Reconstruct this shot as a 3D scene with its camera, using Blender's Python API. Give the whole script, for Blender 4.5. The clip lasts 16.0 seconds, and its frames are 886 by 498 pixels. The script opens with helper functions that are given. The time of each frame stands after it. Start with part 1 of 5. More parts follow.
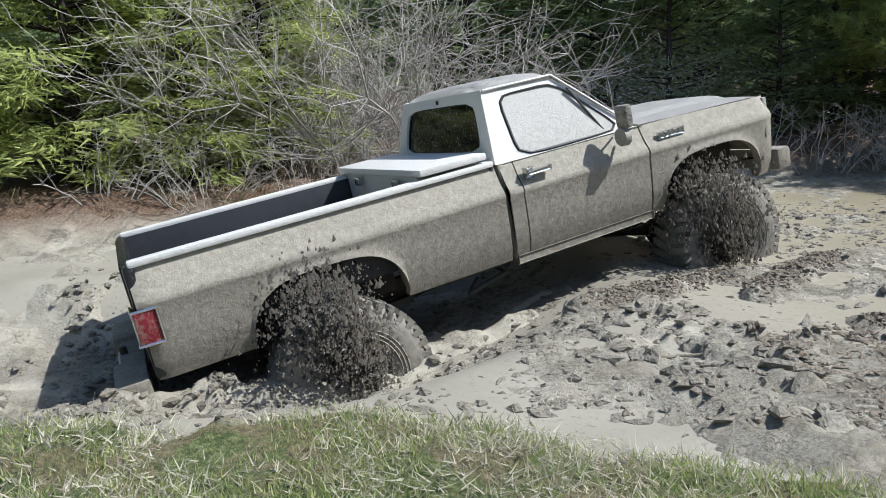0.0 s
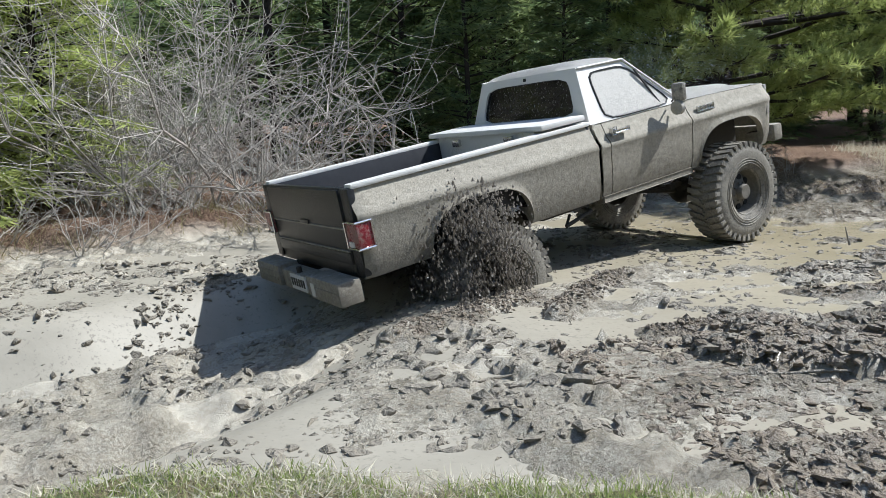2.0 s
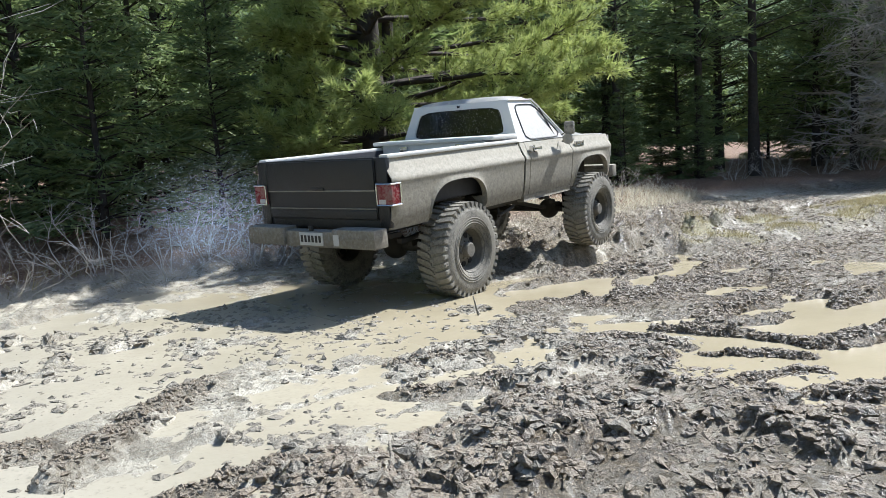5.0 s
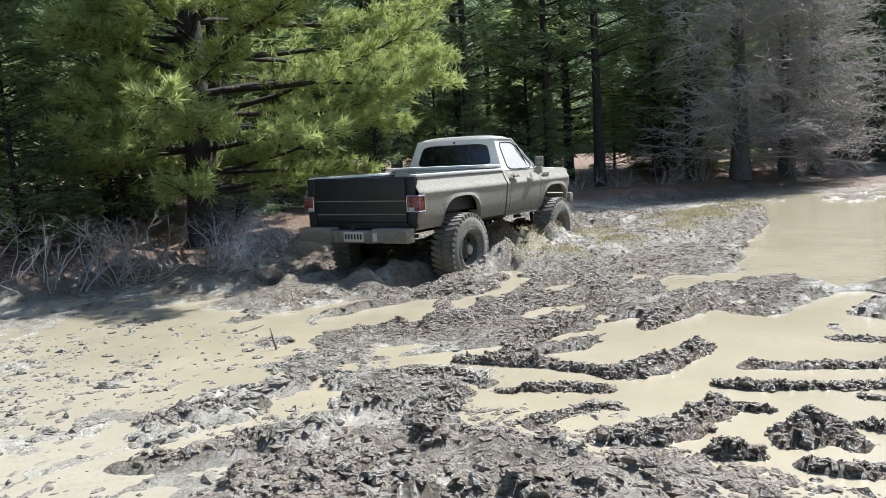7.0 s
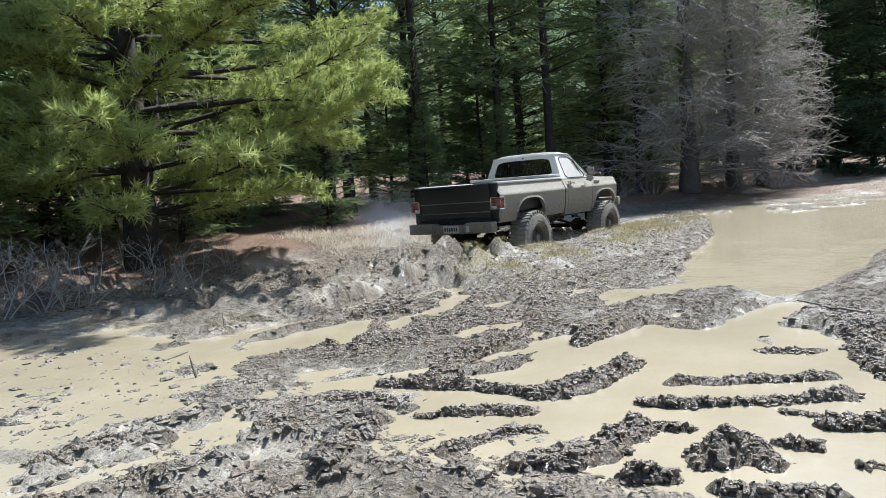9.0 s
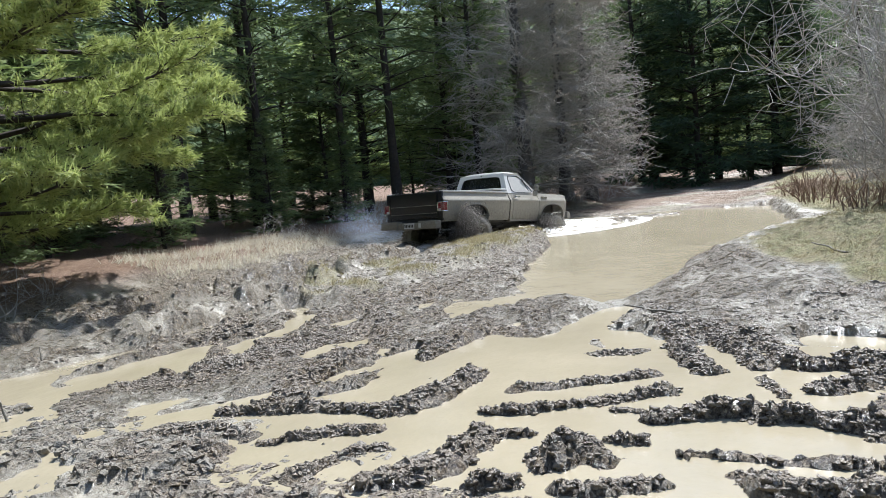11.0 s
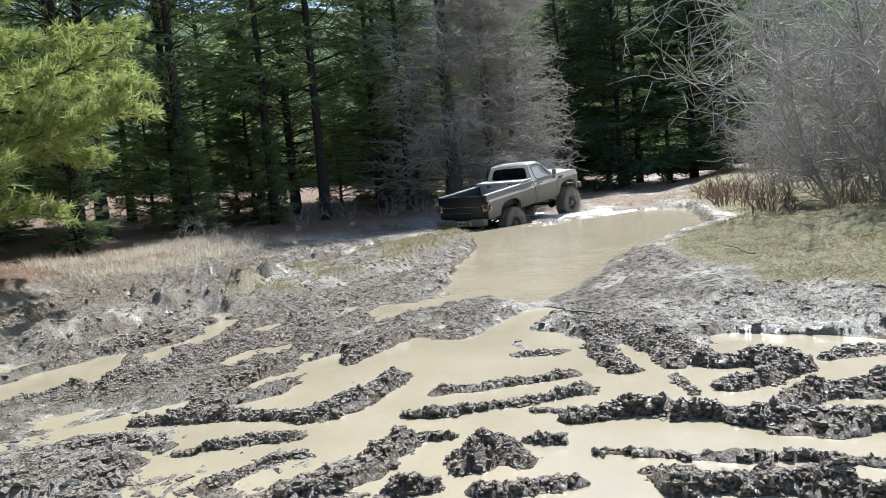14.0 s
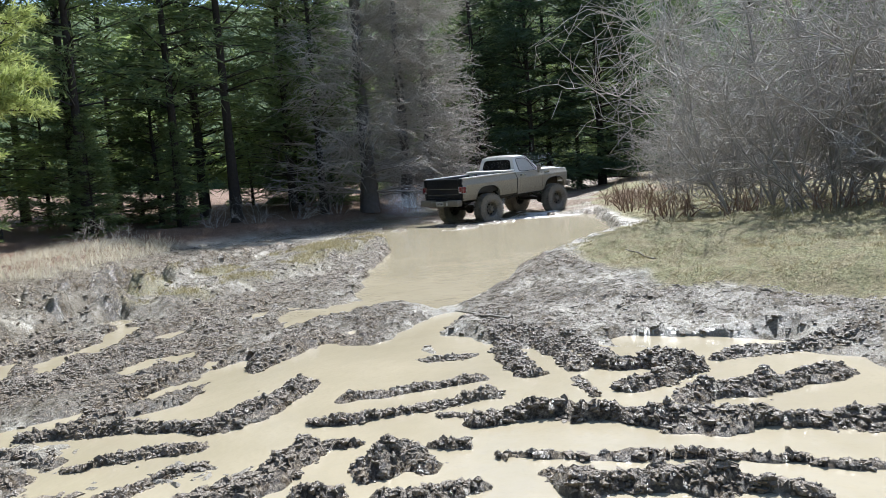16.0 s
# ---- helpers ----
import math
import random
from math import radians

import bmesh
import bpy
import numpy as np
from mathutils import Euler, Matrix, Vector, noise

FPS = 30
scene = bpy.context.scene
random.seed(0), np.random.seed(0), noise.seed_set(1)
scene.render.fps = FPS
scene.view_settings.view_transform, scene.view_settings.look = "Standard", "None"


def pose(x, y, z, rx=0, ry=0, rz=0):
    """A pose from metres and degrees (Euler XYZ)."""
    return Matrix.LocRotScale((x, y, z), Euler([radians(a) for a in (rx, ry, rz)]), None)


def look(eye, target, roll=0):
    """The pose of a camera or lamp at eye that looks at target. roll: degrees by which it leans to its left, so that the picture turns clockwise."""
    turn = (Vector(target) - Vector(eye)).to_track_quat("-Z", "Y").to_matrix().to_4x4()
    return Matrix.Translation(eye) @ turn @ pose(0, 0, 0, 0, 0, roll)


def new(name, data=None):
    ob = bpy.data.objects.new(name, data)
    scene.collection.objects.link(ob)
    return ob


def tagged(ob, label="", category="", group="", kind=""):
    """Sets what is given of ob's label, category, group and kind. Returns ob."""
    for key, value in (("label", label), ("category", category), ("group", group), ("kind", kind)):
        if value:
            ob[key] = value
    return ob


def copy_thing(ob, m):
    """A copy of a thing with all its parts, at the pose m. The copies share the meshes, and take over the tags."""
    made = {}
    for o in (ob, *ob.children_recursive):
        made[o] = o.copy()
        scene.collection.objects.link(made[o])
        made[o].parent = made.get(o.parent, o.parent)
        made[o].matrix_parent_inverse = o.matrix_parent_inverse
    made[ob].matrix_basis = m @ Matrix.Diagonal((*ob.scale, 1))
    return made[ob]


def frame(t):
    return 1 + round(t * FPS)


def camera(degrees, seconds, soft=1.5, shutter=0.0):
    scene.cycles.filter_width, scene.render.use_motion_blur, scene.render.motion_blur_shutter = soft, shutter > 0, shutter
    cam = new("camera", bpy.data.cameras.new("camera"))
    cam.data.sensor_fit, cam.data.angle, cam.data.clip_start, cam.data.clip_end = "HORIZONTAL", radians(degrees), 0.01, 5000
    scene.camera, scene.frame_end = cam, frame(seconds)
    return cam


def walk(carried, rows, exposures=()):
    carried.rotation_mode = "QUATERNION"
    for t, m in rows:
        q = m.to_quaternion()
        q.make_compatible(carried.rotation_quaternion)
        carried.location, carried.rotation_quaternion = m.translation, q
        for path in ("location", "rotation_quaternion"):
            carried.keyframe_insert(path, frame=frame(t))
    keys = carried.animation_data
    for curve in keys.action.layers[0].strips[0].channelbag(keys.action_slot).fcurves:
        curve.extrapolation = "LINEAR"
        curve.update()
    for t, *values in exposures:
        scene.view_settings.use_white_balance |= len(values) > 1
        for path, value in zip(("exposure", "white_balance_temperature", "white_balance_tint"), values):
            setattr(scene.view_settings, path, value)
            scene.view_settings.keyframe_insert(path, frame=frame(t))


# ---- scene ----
cam = camera(63.1, 16.0, soft=0.75)
PATH = [
    (0, (-0.014, -0.086, 1.283), (-0.0537, 1.8776, 0.9052), -2.68),
    (0.5, (-0.027, -0.040, 1.262), (0.1594, 1.9184, 0.9012), -1.99),
    (1, (-0.011, -0.024, 1.268), (0.2581, 1.9289, 0.9305), -2.39),
    (1.5, (0.007, -0.016, 1.275), (0.3347, 1.9298, 0.9488), -2.80),
    (2, (0.038, -0.003, 1.263), (0.5070, 1.9159, 0.9490), -2.81),
    (2.5, (0.207, 0.084, 1.254), (0.8339, 1.9595, 0.9537), -3.03),
    (3, (0.411, 0.172, 1.260), (1.1441, 2.0150, 1.0021), -3.75),
    (3.5, (0.645, 0.351, 1.255), (1.5644, 2.1071, 0.9870), -3.58),
    (4, (0.983, 0.479, 1.297), (1.9946, 2.1849, 1.0390), -3.90),
    (4.5, (1.325, 0.585, 1.324), (2.3879, 2.2642, 1.1005), -3.92),
    (5, (1.569, 0.786, 1.327), (2.7408, 2.3921, 1.1115), -3.55),
    (5.2, (1.657, 0.837, 1.336), (2.8787, 2.4050, 1.1124), -3.56),
    (7.3, (2.571, 0.841, 1.348), (4.0171, 2.2077, 1.1434), -3.55),
    (7.5, (2.654, 0.799, 1.336), (4.1021, 2.1636, 1.1376), -3.45),
    (8, (2.755, 0.756, 1.322), (4.2268, 2.0972, 1.1362), -3.76),
    (10.3, (2.774, 0.722, 1.335), (4.4308, 1.8320, 1.1881), -5.45),
    (10.5, (2.801, 0.732, 1.322), (4.5001, 1.7760, 1.1731), -5.38),
    (11, (2.810, 0.720, 1.320), (4.5608, 1.6727, 1.1580), -5.31),
    (11.5, (2.818, 0.705, 1.327), (4.5890, 1.6189, 1.1614), -5.83),
    (12, (2.821, 0.691, 1.333), (4.6162, 1.5550, 1.1607), -5.85),
    (12.5, (2.823, 0.689, 1.334), (4.6246, 1.5402, 1.1658), -5.86),
    (13, (2.819, 0.691, 1.324), (4.6297, 1.5227, 1.1540), -5.76),
    (13.5, (2.822, 0.691, 1.323), (4.6327, 1.5227, 1.1530), -5.76),
    (14, (2.828, 0.675, 1.327), (4.6623, 1.4520, 1.1524), -5.09),
    (14.5, (2.836, 0.666, 1.331), (4.6935, 1.3851, 1.1538), -4.61),
    (15, (2.842, 0.659, 1.330), (4.7193, 1.3240, 1.1502), -4.43),
    (15.5, (2.846, 0.641, 1.331), (4.7374, 1.2640, 1.1484), -4.35),
    (16, (2.844, 0.623, 1.336), (4.7554, 1.1810, 1.1527), -4.37),
]
walk(cam, [(t, look(eye, target, roll)) for t, eye, target, roll in PATH], exposures=[(0.0, 0.56, 5850, 9), (2.0, 0.68, 5850, 9), (3.5, 1.00, 5850, 9), (5.0, 1.16, 5850, 9), (7.5, 1.16, 5800, 9), (10.5, 1.02, 5800, 10), (16.0, 1.04, 5800, 10)])

# ---- light ----
SUN_AZ, SUN_EL = -6.0, 54.0          # towards the sun, degrees from +x and above the ground
sun_way = Vector((math.cos(radians(SUN_AZ)) * math.cos(radians(SUN_EL)), math.sin(radians(SUN_AZ)) * math.cos(radians(SUN_EL)), math.sin(radians(SUN_EL))))
world = bpy.data.worlds.new("sky")
scene.world = world
world.use_nodes = True
wn = world.node_tree
sky = wn.nodes.new("ShaderNodeTexSky")
sky.sky_type, sky.sun_disc = "NISHITA", False
sky.sun_elevation, sky.sun_rotation = radians(SUN_EL), radians(90 - SUN_AZ)
wn.nodes["Background"].inputs["Strength"].default_value = 0.11
wn.links.new(sky.outputs[0], wn.nodes["Background"].inputs["Color"])
sun = new("sun", bpy.data.lights.new("sun", "SUN"))
sun.data.energy, sun.data.angle, sun.data.color = 5.0, radians(0.53), (1.0, 0.965, 0.90)
sun.matrix_world = look((0, 0, 0), -sun_way)


# ---- materials ----
def mat(name, rough=0.6, metal=0.0, spec=0.5):
    m = bpy.data.materials.new(name)
    m.use_nodes = True
    b = m.node_tree.nodes["Principled BSDF"]
    b.inputs["Roughness"].default_value, b.inputs["Metallic"].default_value = rough, metal
    b.inputs["Specular IOR Level"].default_value = spec
    return m, m.node_tree, b


def node(nt, kind, **values):
    n = nt.nodes.new(kind)
    for key, value in values.items():
        n.inputs[key.replace("_", " ")].default_value = value
    return n


def coords(nt, scale=1.0, kind="Object"):
    tc = nt.nodes.new("ShaderNodeTexCoord")
    if kind == "World":
        g = nt.nodes.new("ShaderNodeNewGeometry")
        return g.outputs["Position"]
    return tc.outputs[kind]


def noise_tex(nt, where, scale, detail=4.0, rough=0.6):
    n = node(nt, "ShaderNodeTexNoise", Scale=scale, Detail=detail, Roughness=rough)
    nt.links.new(where, n.inputs["Vector"])
    return n.outputs["Fac"]


def ramp(nt, fac, *stops):
    r = nt.nodes.new("ShaderNodeValToRGB")
    e = r.color_ramp.elements
    while len(e) < len(stops):
        e.new(0.5)
    for el, (p, c) in zip(e, stops):
        el.position = p
        el.color = (*c, 1) if len(c) == 3 else c
    nt.links.new(fac, r.inputs[0])
    return r.outputs[0]


def grey(v):
    return (v, v, v)


def mix(nt, fac, a, b):
    m = nt.nodes.new("ShaderNodeMix")
    m.data_type = "RGBA"
    for value, slot in ((fac, 0), (a, 6), (b, 7)):
        if hasattr(value, "is_linked"):
            nt.links.new(value, m.inputs[slot])
        else:
            m.inputs[slot].default_value = value if slot == 0 else (*value, 1)
    return m.outputs[2]


def calc(nt, op, a, b=0.0, c=0.0):
    m = nt.nodes.new("ShaderNodeMath")
    m.operation = op
    m.use_clamp = False
    for i, v in enumerate((a, b, c)):
        if hasattr(v, "is_linked"):
            nt.links.new(v, m.inputs[i])
        else:
            m.inputs[i].default_value = v
    return m.outputs[0]


def bump(nt, b, height, strength=0.4, distance=0.02):
    n = node(nt, "ShaderNodeBump", Strength=strength, Distance=distance)
    nt.links.new(height, n.inputs["Height"])
    nt.links.new(n.outputs[0], b.inputs["Normal"])


def attr(nt, name):
    a = nt.nodes.new("ShaderNodeAttribute")
    a.attribute_name = name
    return a.outputs["Fac"]


def plain(name, low, high, scale, rough=0.7, metal=0.0, relief=0.2, spec=0.4, dist=0.01):
    """Two tones mixed by grain of that scale."""
    m, nt, b = mat(name, rough, metal, spec)
    p = coords(nt)
    n1 = noise_tex(nt, p, scale)
    n2 = noise_tex(nt, p, scale * 0.13, 3)
    col = mix(nt, calc(nt, "MULTIPLY", n2, 0.6), mix(nt, n1, low, high), low)
    nt.links.new(col, b.inputs["Base Color"])
    bump(nt, b, n1, relief, dist)
    return m


def ground_material():
    m, nt, b = mat("mud", 0.6, 0, 0.5)
    p = coords(nt, kind="World")
    dark, grass, litter = attr(nt, "dark"), attr(nt, "grass"), attr(nt, "litter")
    n1, n2, n3 = noise_tex(nt, p, 34, 8, 0.78), noise_tex(nt, p, 3.2, 7, 0.7), noise_tex(nt, p, 110, 4)
    pale = ramp(nt, n2, (0.3, (0.285, 0.255, 0.198)), (0.7, (0.43, 0.395, 0.315)))
    n4 = noise_tex(nt, p, 62, 6, 0.8)
    crumbly = ramp(nt, noise_tex(nt, p, 1.3, 5, 0.65), (0.42, grey(0.15)), (0.60, grey(1)))
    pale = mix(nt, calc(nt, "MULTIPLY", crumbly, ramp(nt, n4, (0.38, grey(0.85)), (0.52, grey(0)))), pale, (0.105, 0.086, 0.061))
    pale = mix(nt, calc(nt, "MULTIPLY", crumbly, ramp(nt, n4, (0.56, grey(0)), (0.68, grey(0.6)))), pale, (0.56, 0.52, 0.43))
    # wet mud tone; shadow in crevices and lit crests are painted into the ramp
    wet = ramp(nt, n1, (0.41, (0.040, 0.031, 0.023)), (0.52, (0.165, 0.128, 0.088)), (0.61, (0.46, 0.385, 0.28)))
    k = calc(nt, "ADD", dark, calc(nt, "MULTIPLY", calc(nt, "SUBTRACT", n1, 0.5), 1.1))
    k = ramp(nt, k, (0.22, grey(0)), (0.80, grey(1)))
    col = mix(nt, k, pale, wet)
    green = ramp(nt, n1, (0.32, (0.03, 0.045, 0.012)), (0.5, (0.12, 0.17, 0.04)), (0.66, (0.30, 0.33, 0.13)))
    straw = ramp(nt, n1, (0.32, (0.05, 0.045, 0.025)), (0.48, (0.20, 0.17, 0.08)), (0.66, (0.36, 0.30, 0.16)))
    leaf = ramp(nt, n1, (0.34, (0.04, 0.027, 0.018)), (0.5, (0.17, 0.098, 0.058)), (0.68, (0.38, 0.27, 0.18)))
    x = nt.nodes.new("ShaderNodeSeparateXYZ")
    nt.links.new(p, x.inputs[0])
    near_ = calc(nt, "LESS_THAN", x.outputs[0], 4.0)
    sward = calc(nt, "MULTIPLY", ramp(nt, n2, (0.46, grey(0)), (0.54, grey(1))), calc(nt, "ADD", calc(nt, "MULTIPLY", near_, 0.6), 0.25))
    col = mix(nt, grass, col, mix(nt, sward, straw, green))
    col = mix(nt, litter, col, leaf)
    nt.links.new(col, b.inputs["Base Color"])
    land_ = land = calc(nt, "MAXIMUM", grass, litter)
    r = ramp(nt, noise_tex(nt, p, 11, 4), (0.40, grey(0.16)), (0.62, grey(0.62)))
    r = mix(nt, land, r, grey(0.9))
    nt.links.new(r, b.inputs["Roughness"])
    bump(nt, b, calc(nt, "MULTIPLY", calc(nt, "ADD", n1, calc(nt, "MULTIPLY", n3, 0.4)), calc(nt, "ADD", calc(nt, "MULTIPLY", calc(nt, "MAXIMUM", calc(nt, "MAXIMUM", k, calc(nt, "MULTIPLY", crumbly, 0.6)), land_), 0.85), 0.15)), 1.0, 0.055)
    return m


def water_material():
    m, nt, b = mat("muddy_water", 0.10, 0, 0.5)
    p = coords(nt, kind="World")
    x = nt.nodes.new("ShaderNodeSeparateXYZ")
    nt.links.new(p, x.inputs[0])
    far = ramp(nt, calc(nt, "MULTIPLY", x.outputs[0], 0.1), (0.1, grey(0)), (0.55, grey(1)))
    n1, n2 = noise_tex(nt, p, 0.9, 5), noise_tex(nt, p, 14, 5)
    thick = ramp(nt, n1, (0.3, (0.215, 0.196, 0.153)), (0.7, (0.30, 0.275, 0.219)))
    thin = ramp(nt, n1, (0.3, (0.265, 0.226, 0.148)), (0.7, (0.335, 0.287, 0.193)))
    col = mix(nt, far, thick, thin)
    fleck = ramp(nt, calc(nt, "ADD", noise_tex(nt, p, 30, 6, 0.7), calc(nt, "MULTIPLY", n1, 0.35)), (0.74, grey(0)), (0.84, grey(0.75)))
    fleck = calc(nt, "MULTIPLY", fleck, calc(nt, "SUBTRACT", 1.0, calc(nt, "MULTIPLY", far, 0.9)))
    nt.links.new(mix(nt, fleck, col, (0.13, 0.113, 0.088)), b.inputs["Base Color"])
    nt.links.new(mix(nt, far, grey(0.62), grey(0.20)), b.inputs["Roughness"])
    w = calc(nt, "ADD", noise_tex(nt, p, 7, 3), calc(nt, "MULTIPLY", noise_tex(nt, p, 1.6, 2), 1.5))
    bump(nt, b, w, 0.18, 0.02)
    return m


def muddy(name, paint, rough, cover, low, mud_a=(0.142, 0.124, 0.094), mud_b=(0.36, 0.33, 0.265), flecks=0.5, metal=0.0):
    """Paint under mud: cover is how much of it the mud hides, low adds more towards the sills (the thing's own height)."""
    m, nt, b = mat(name, rough, metal, 0.5)
    p = coords(nt)
    n1, n2, n3 = noise_tex(nt, p, 48, 6, 0.75), noise_tex(nt, p, 4, 7, 0.7), noise_tex(nt, p, 22, 6, 0.75)
    z = nt.nodes.new("ShaderNodeSeparateXYZ")
    nt.links.new(p, z.inputs[0])
    h = calc(nt, "MULTIPLY", calc(nt, "SUBTRACT", 0.75, z.outputs[2]), low)
    k = calc(nt, "ADD", calc(nt, "ADD", calc(nt, "MULTIPLY", n1, flecks), calc(nt, "MULTIPLY", n2, 0.55)), calc(nt, "ADD", h, cover - 0.5))
    k = ramp(nt, k, (0.42, grey(0)), (0.60, grey(1)))
    mud = mix(nt, ramp(nt, calc(nt, "ADD", n3, calc(nt, "MULTIPLY", z.outputs[2], 0.50)), (0.38, grey(0)), (0.98, grey(1))), mud_a, mud_b)
    mud = mix(nt, ramp(nt, n1, (0.56, grey(0)), (0.72, grey(0.55))), mud, (0.10, 0.09, 0.07))
    nt.links.new(mix(nt, k, paint, mud), b.inputs["Base Color"])
    nt.links.new(mix(nt, k, grey(rough), grey(0.8)), b.inputs["Roughness"])
    if metal:
        nt.links.new(mix(nt, k, grey(metal), grey(0)), b.inputs["Metallic"])
    bump(nt, b, calc(nt, "ADD", n1, calc(nt, "MULTIPLY", n3, 0.9)), 0.5, 0.012)
    return m


def leaves(name, a, b_, c):
    m, nt, b = mat(name, 0.55, 0, 0.3)
    g = nt.nodes.new("ShaderNodeNewGeometry")
    n = noise_tex(nt, g.outputs["Position"], 0.9, 3)
    col = ramp(nt, g.outputs["Random Per Island"], (0.0, a), (0.5, b_), (1.0, c))
    nt.links.new(mix(nt, ramp(nt, n, (0.35, grey(0)), (0.7, grey(0.5))), col, b_), b.inputs["Base Color"])
    b.inputs["Subsurface Weight"].default_value = 0.0
    tr = nt.nodes.new("ShaderNodeBsdfTranslucent")
    nt.links.new(col, tr.inputs[0])
    ms = nt.nodes.new("ShaderNodeMixShader")
    ms.inputs[0].default_value = 0.5
    out = nt.nodes["Material Output"]
    nt.links.new(b.outputs[0], ms.inputs[1])
    nt.links.new(tr.outputs[0], ms.inputs[2])
    nt.links.new(ms.outputs[0], out.inputs[0])
    return m


MUD = ground_material()
WATER = water_material()
CLOD = plain("wet_clod", (0.045, 0.035, 0.025), (0.38, 0.31, 0.22), 38, 0.36, 0, 1.0, 0.5, 0.03)
CLOD_PALE = plain("drying_clod", (0.06, 0.052, 0.040), (0.40, 0.355, 0.275), 34, 0.55, 0, 1.0, 0.4, 0.03)
PAINT = muddy("mud_coated_white_paint", (0.50, 0.49, 0.46), 0.4, 0.66, 0.45)
ROOF = muddy("mud_flecked_white_roof", (0.62, 0.60, 0.56), 0.4, 0.14, 0.10, flecks=0.6)
BLACK = muddy("mud_flecked_black_paint", (0.010, 0.010, 0.011), 0.30, -0.03, 0.12, flecks=0.55)
BUMPER = muddy("mud_coated_bumper_steel", (0.30, 0.30, 0.30), 0.4, 0.52, 0.1, metal=0.6)
TOOLBOX = muddy("dusty_aluminium", (0.55, 0.55, 0.55), 0.4, 0.32, 0.2, metal=0.5)
TRIM = plain("black_rubber_trim", (0.012, 0.012, 0.012), (0.03, 0.03, 0.028), 30, 0.6)
UNDER = plain("muddy_underbody", (0.018, 0.016, 0.014), (0.075, 0.066, 0.052), 12, 0.8)
LINER = plain("dark_bed_liner", (0.016, 0.017, 0.02), (0.045, 0.045, 0.05), 14, 0.5)
MIRROR = muddy("mud_splashed_mirror_shell", (0.02, 0.02, 0.02), 0.5, 0.50, 0.0)
TYRE = muddy("mud_caked_rubber", (0.022, 0.021, 0.02), 0.7, 0.56, 0.0, (0.16, 0.145, 0.115), (0.30, 0.275, 0.225))
RIM = muddy("muddy_black_steel_rim", (0.016, 0.016, 0.016), 0.4, 0.60, 0.0, (0.10, 0.09, 0.07), (0.2, 0.18, 0.15))
CHROME = mat("dull_chrome", 0.25, 1.0)[0]
CHROME.node_tree.nodes["Principled BSDF"].inputs["Base Color"].default_value = (0.6, 0.6, 0.6, 1)
# near-black colour that stands for the shade inside openings
HOLLOW_SHADE = mat("painted_hollow_shade", 0.9)[0]
HOLLOW_SHADE.node_tree.nodes["Principled BSDF"].inputs["Base Color"].default_value = (0.004, 0.004, 0.004, 1)
RED = muddy("dusty_red_lens", (0.17, 0.014, 0.020), 0.25, 0.36, 0.12)
CLEAR = plain("dusty_clear_lens", (0.35, 0.33, 0.32), (0.6, 0.58, 0.56), 25, 0.3, 0, 0.1)
SEAT = plain("dark_vinyl", (0.02, 0.02, 0.022), (0.04, 0.04, 0.042), 10, 0.5)
PLATE = plain("muddy_number_plate", (0.35, 0.34, 0.31), (0.6, 0.58, 0.54), 18, 0.6)
GLASS_MUD = muddy("mud_speckled_side_glass", (0.14, 0.145, 0.15), 0.35, 0.58, 0.0, (0.27, 0.255, 0.225), (0.46, 0.44, 0.40), flecks=0.9)


def rear_glass():
    m, nt, b = mat("mud_flecked_dark_glass", 0.06, 0, 0.5)
    p = coords(nt)
    n = noise_tex(nt, p, 42, 4, 0.7)
    k = ramp(nt, n, (0.60, grey(0)), (0.66, grey(1)))
    nt.links.new(mix(nt, k, (0.006, 0.006, 0.007), (0.33, 0.31, 0.27)), b.inputs["Base Color"])
    nt.links.new(mix(nt, k, grey(0.06), grey(0.8)), b.inputs["Roughness"])
    nt.links.new(calc(nt, "SUBTRACT", 0.35, calc(nt, "MULTIPLY", k, 0.35)), b.inputs["Transmission Weight"])
    return m


GLASS = rear_glass()
BARK = plain("dark_bark", (0.022, 0.018, 0.015), (0.085, 0.07, 0.058), 9, 0.9, 0, 0.8, 0.2, 0.05)
BARK_GREY = plain("grey_bark", (0.07, 0.062, 0.055), (0.19, 0.17, 0.155), 9, 0.9, 0, 0.8, 0.2, 0.04)
TWIG = plain("pale_bare_twig", (0.25, 0.225, 0.195), (0.56, 0.53, 0.48), 2.5, 0.8, 0, 0.1, 0.2)
TWIG_PALE = plain("silver_grey_twig", (0.27, 0.245, 0.21), (0.55, 0.51, 0.45), 2.5, 0.8, 0, 0.1, 0.2)
TWIG_DARK = plain("brown_bare_twig", (0.30, 0.27, 0.235), (0.62, 0.58, 0.52), 2.5, 0.8, 0, 0.1, 0.2)
TWIG_RED = plain("reddish_dry_stalk", (0.15, 0.09, 0.06), (0.38, 0.27, 0.19), 3, 0.85, 0, 0.1, 0.2)
STRAW = leaves("straw", (0.24, 0.20, 0.10), (0.38, 0.33, 0.19), (0.17, 0.14, 0.06))
THATCH = leaves("bleached_straw", (0.52, 0.47, 0.35), (0.68, 0.64, 0.52), (0.30, 0.25, 0.16))
TURF = leaves("spring_grass", (0.18, 0.27, 0.05), (0.36, 0.40, 0.15), (0.52, 0.48, 0.32))
PINE = leaves("white_pine_needles", (0.20, 0.26, 0.07), (0.42, 0.46, 0.16), (0.29, 0.34, 0.11))
SPRUCE = leaves("dark_spruce_needles", (0.045, 0.07, 0.035), (0.08, 0.115, 0.055), (0.06, 0.09, 0.04))
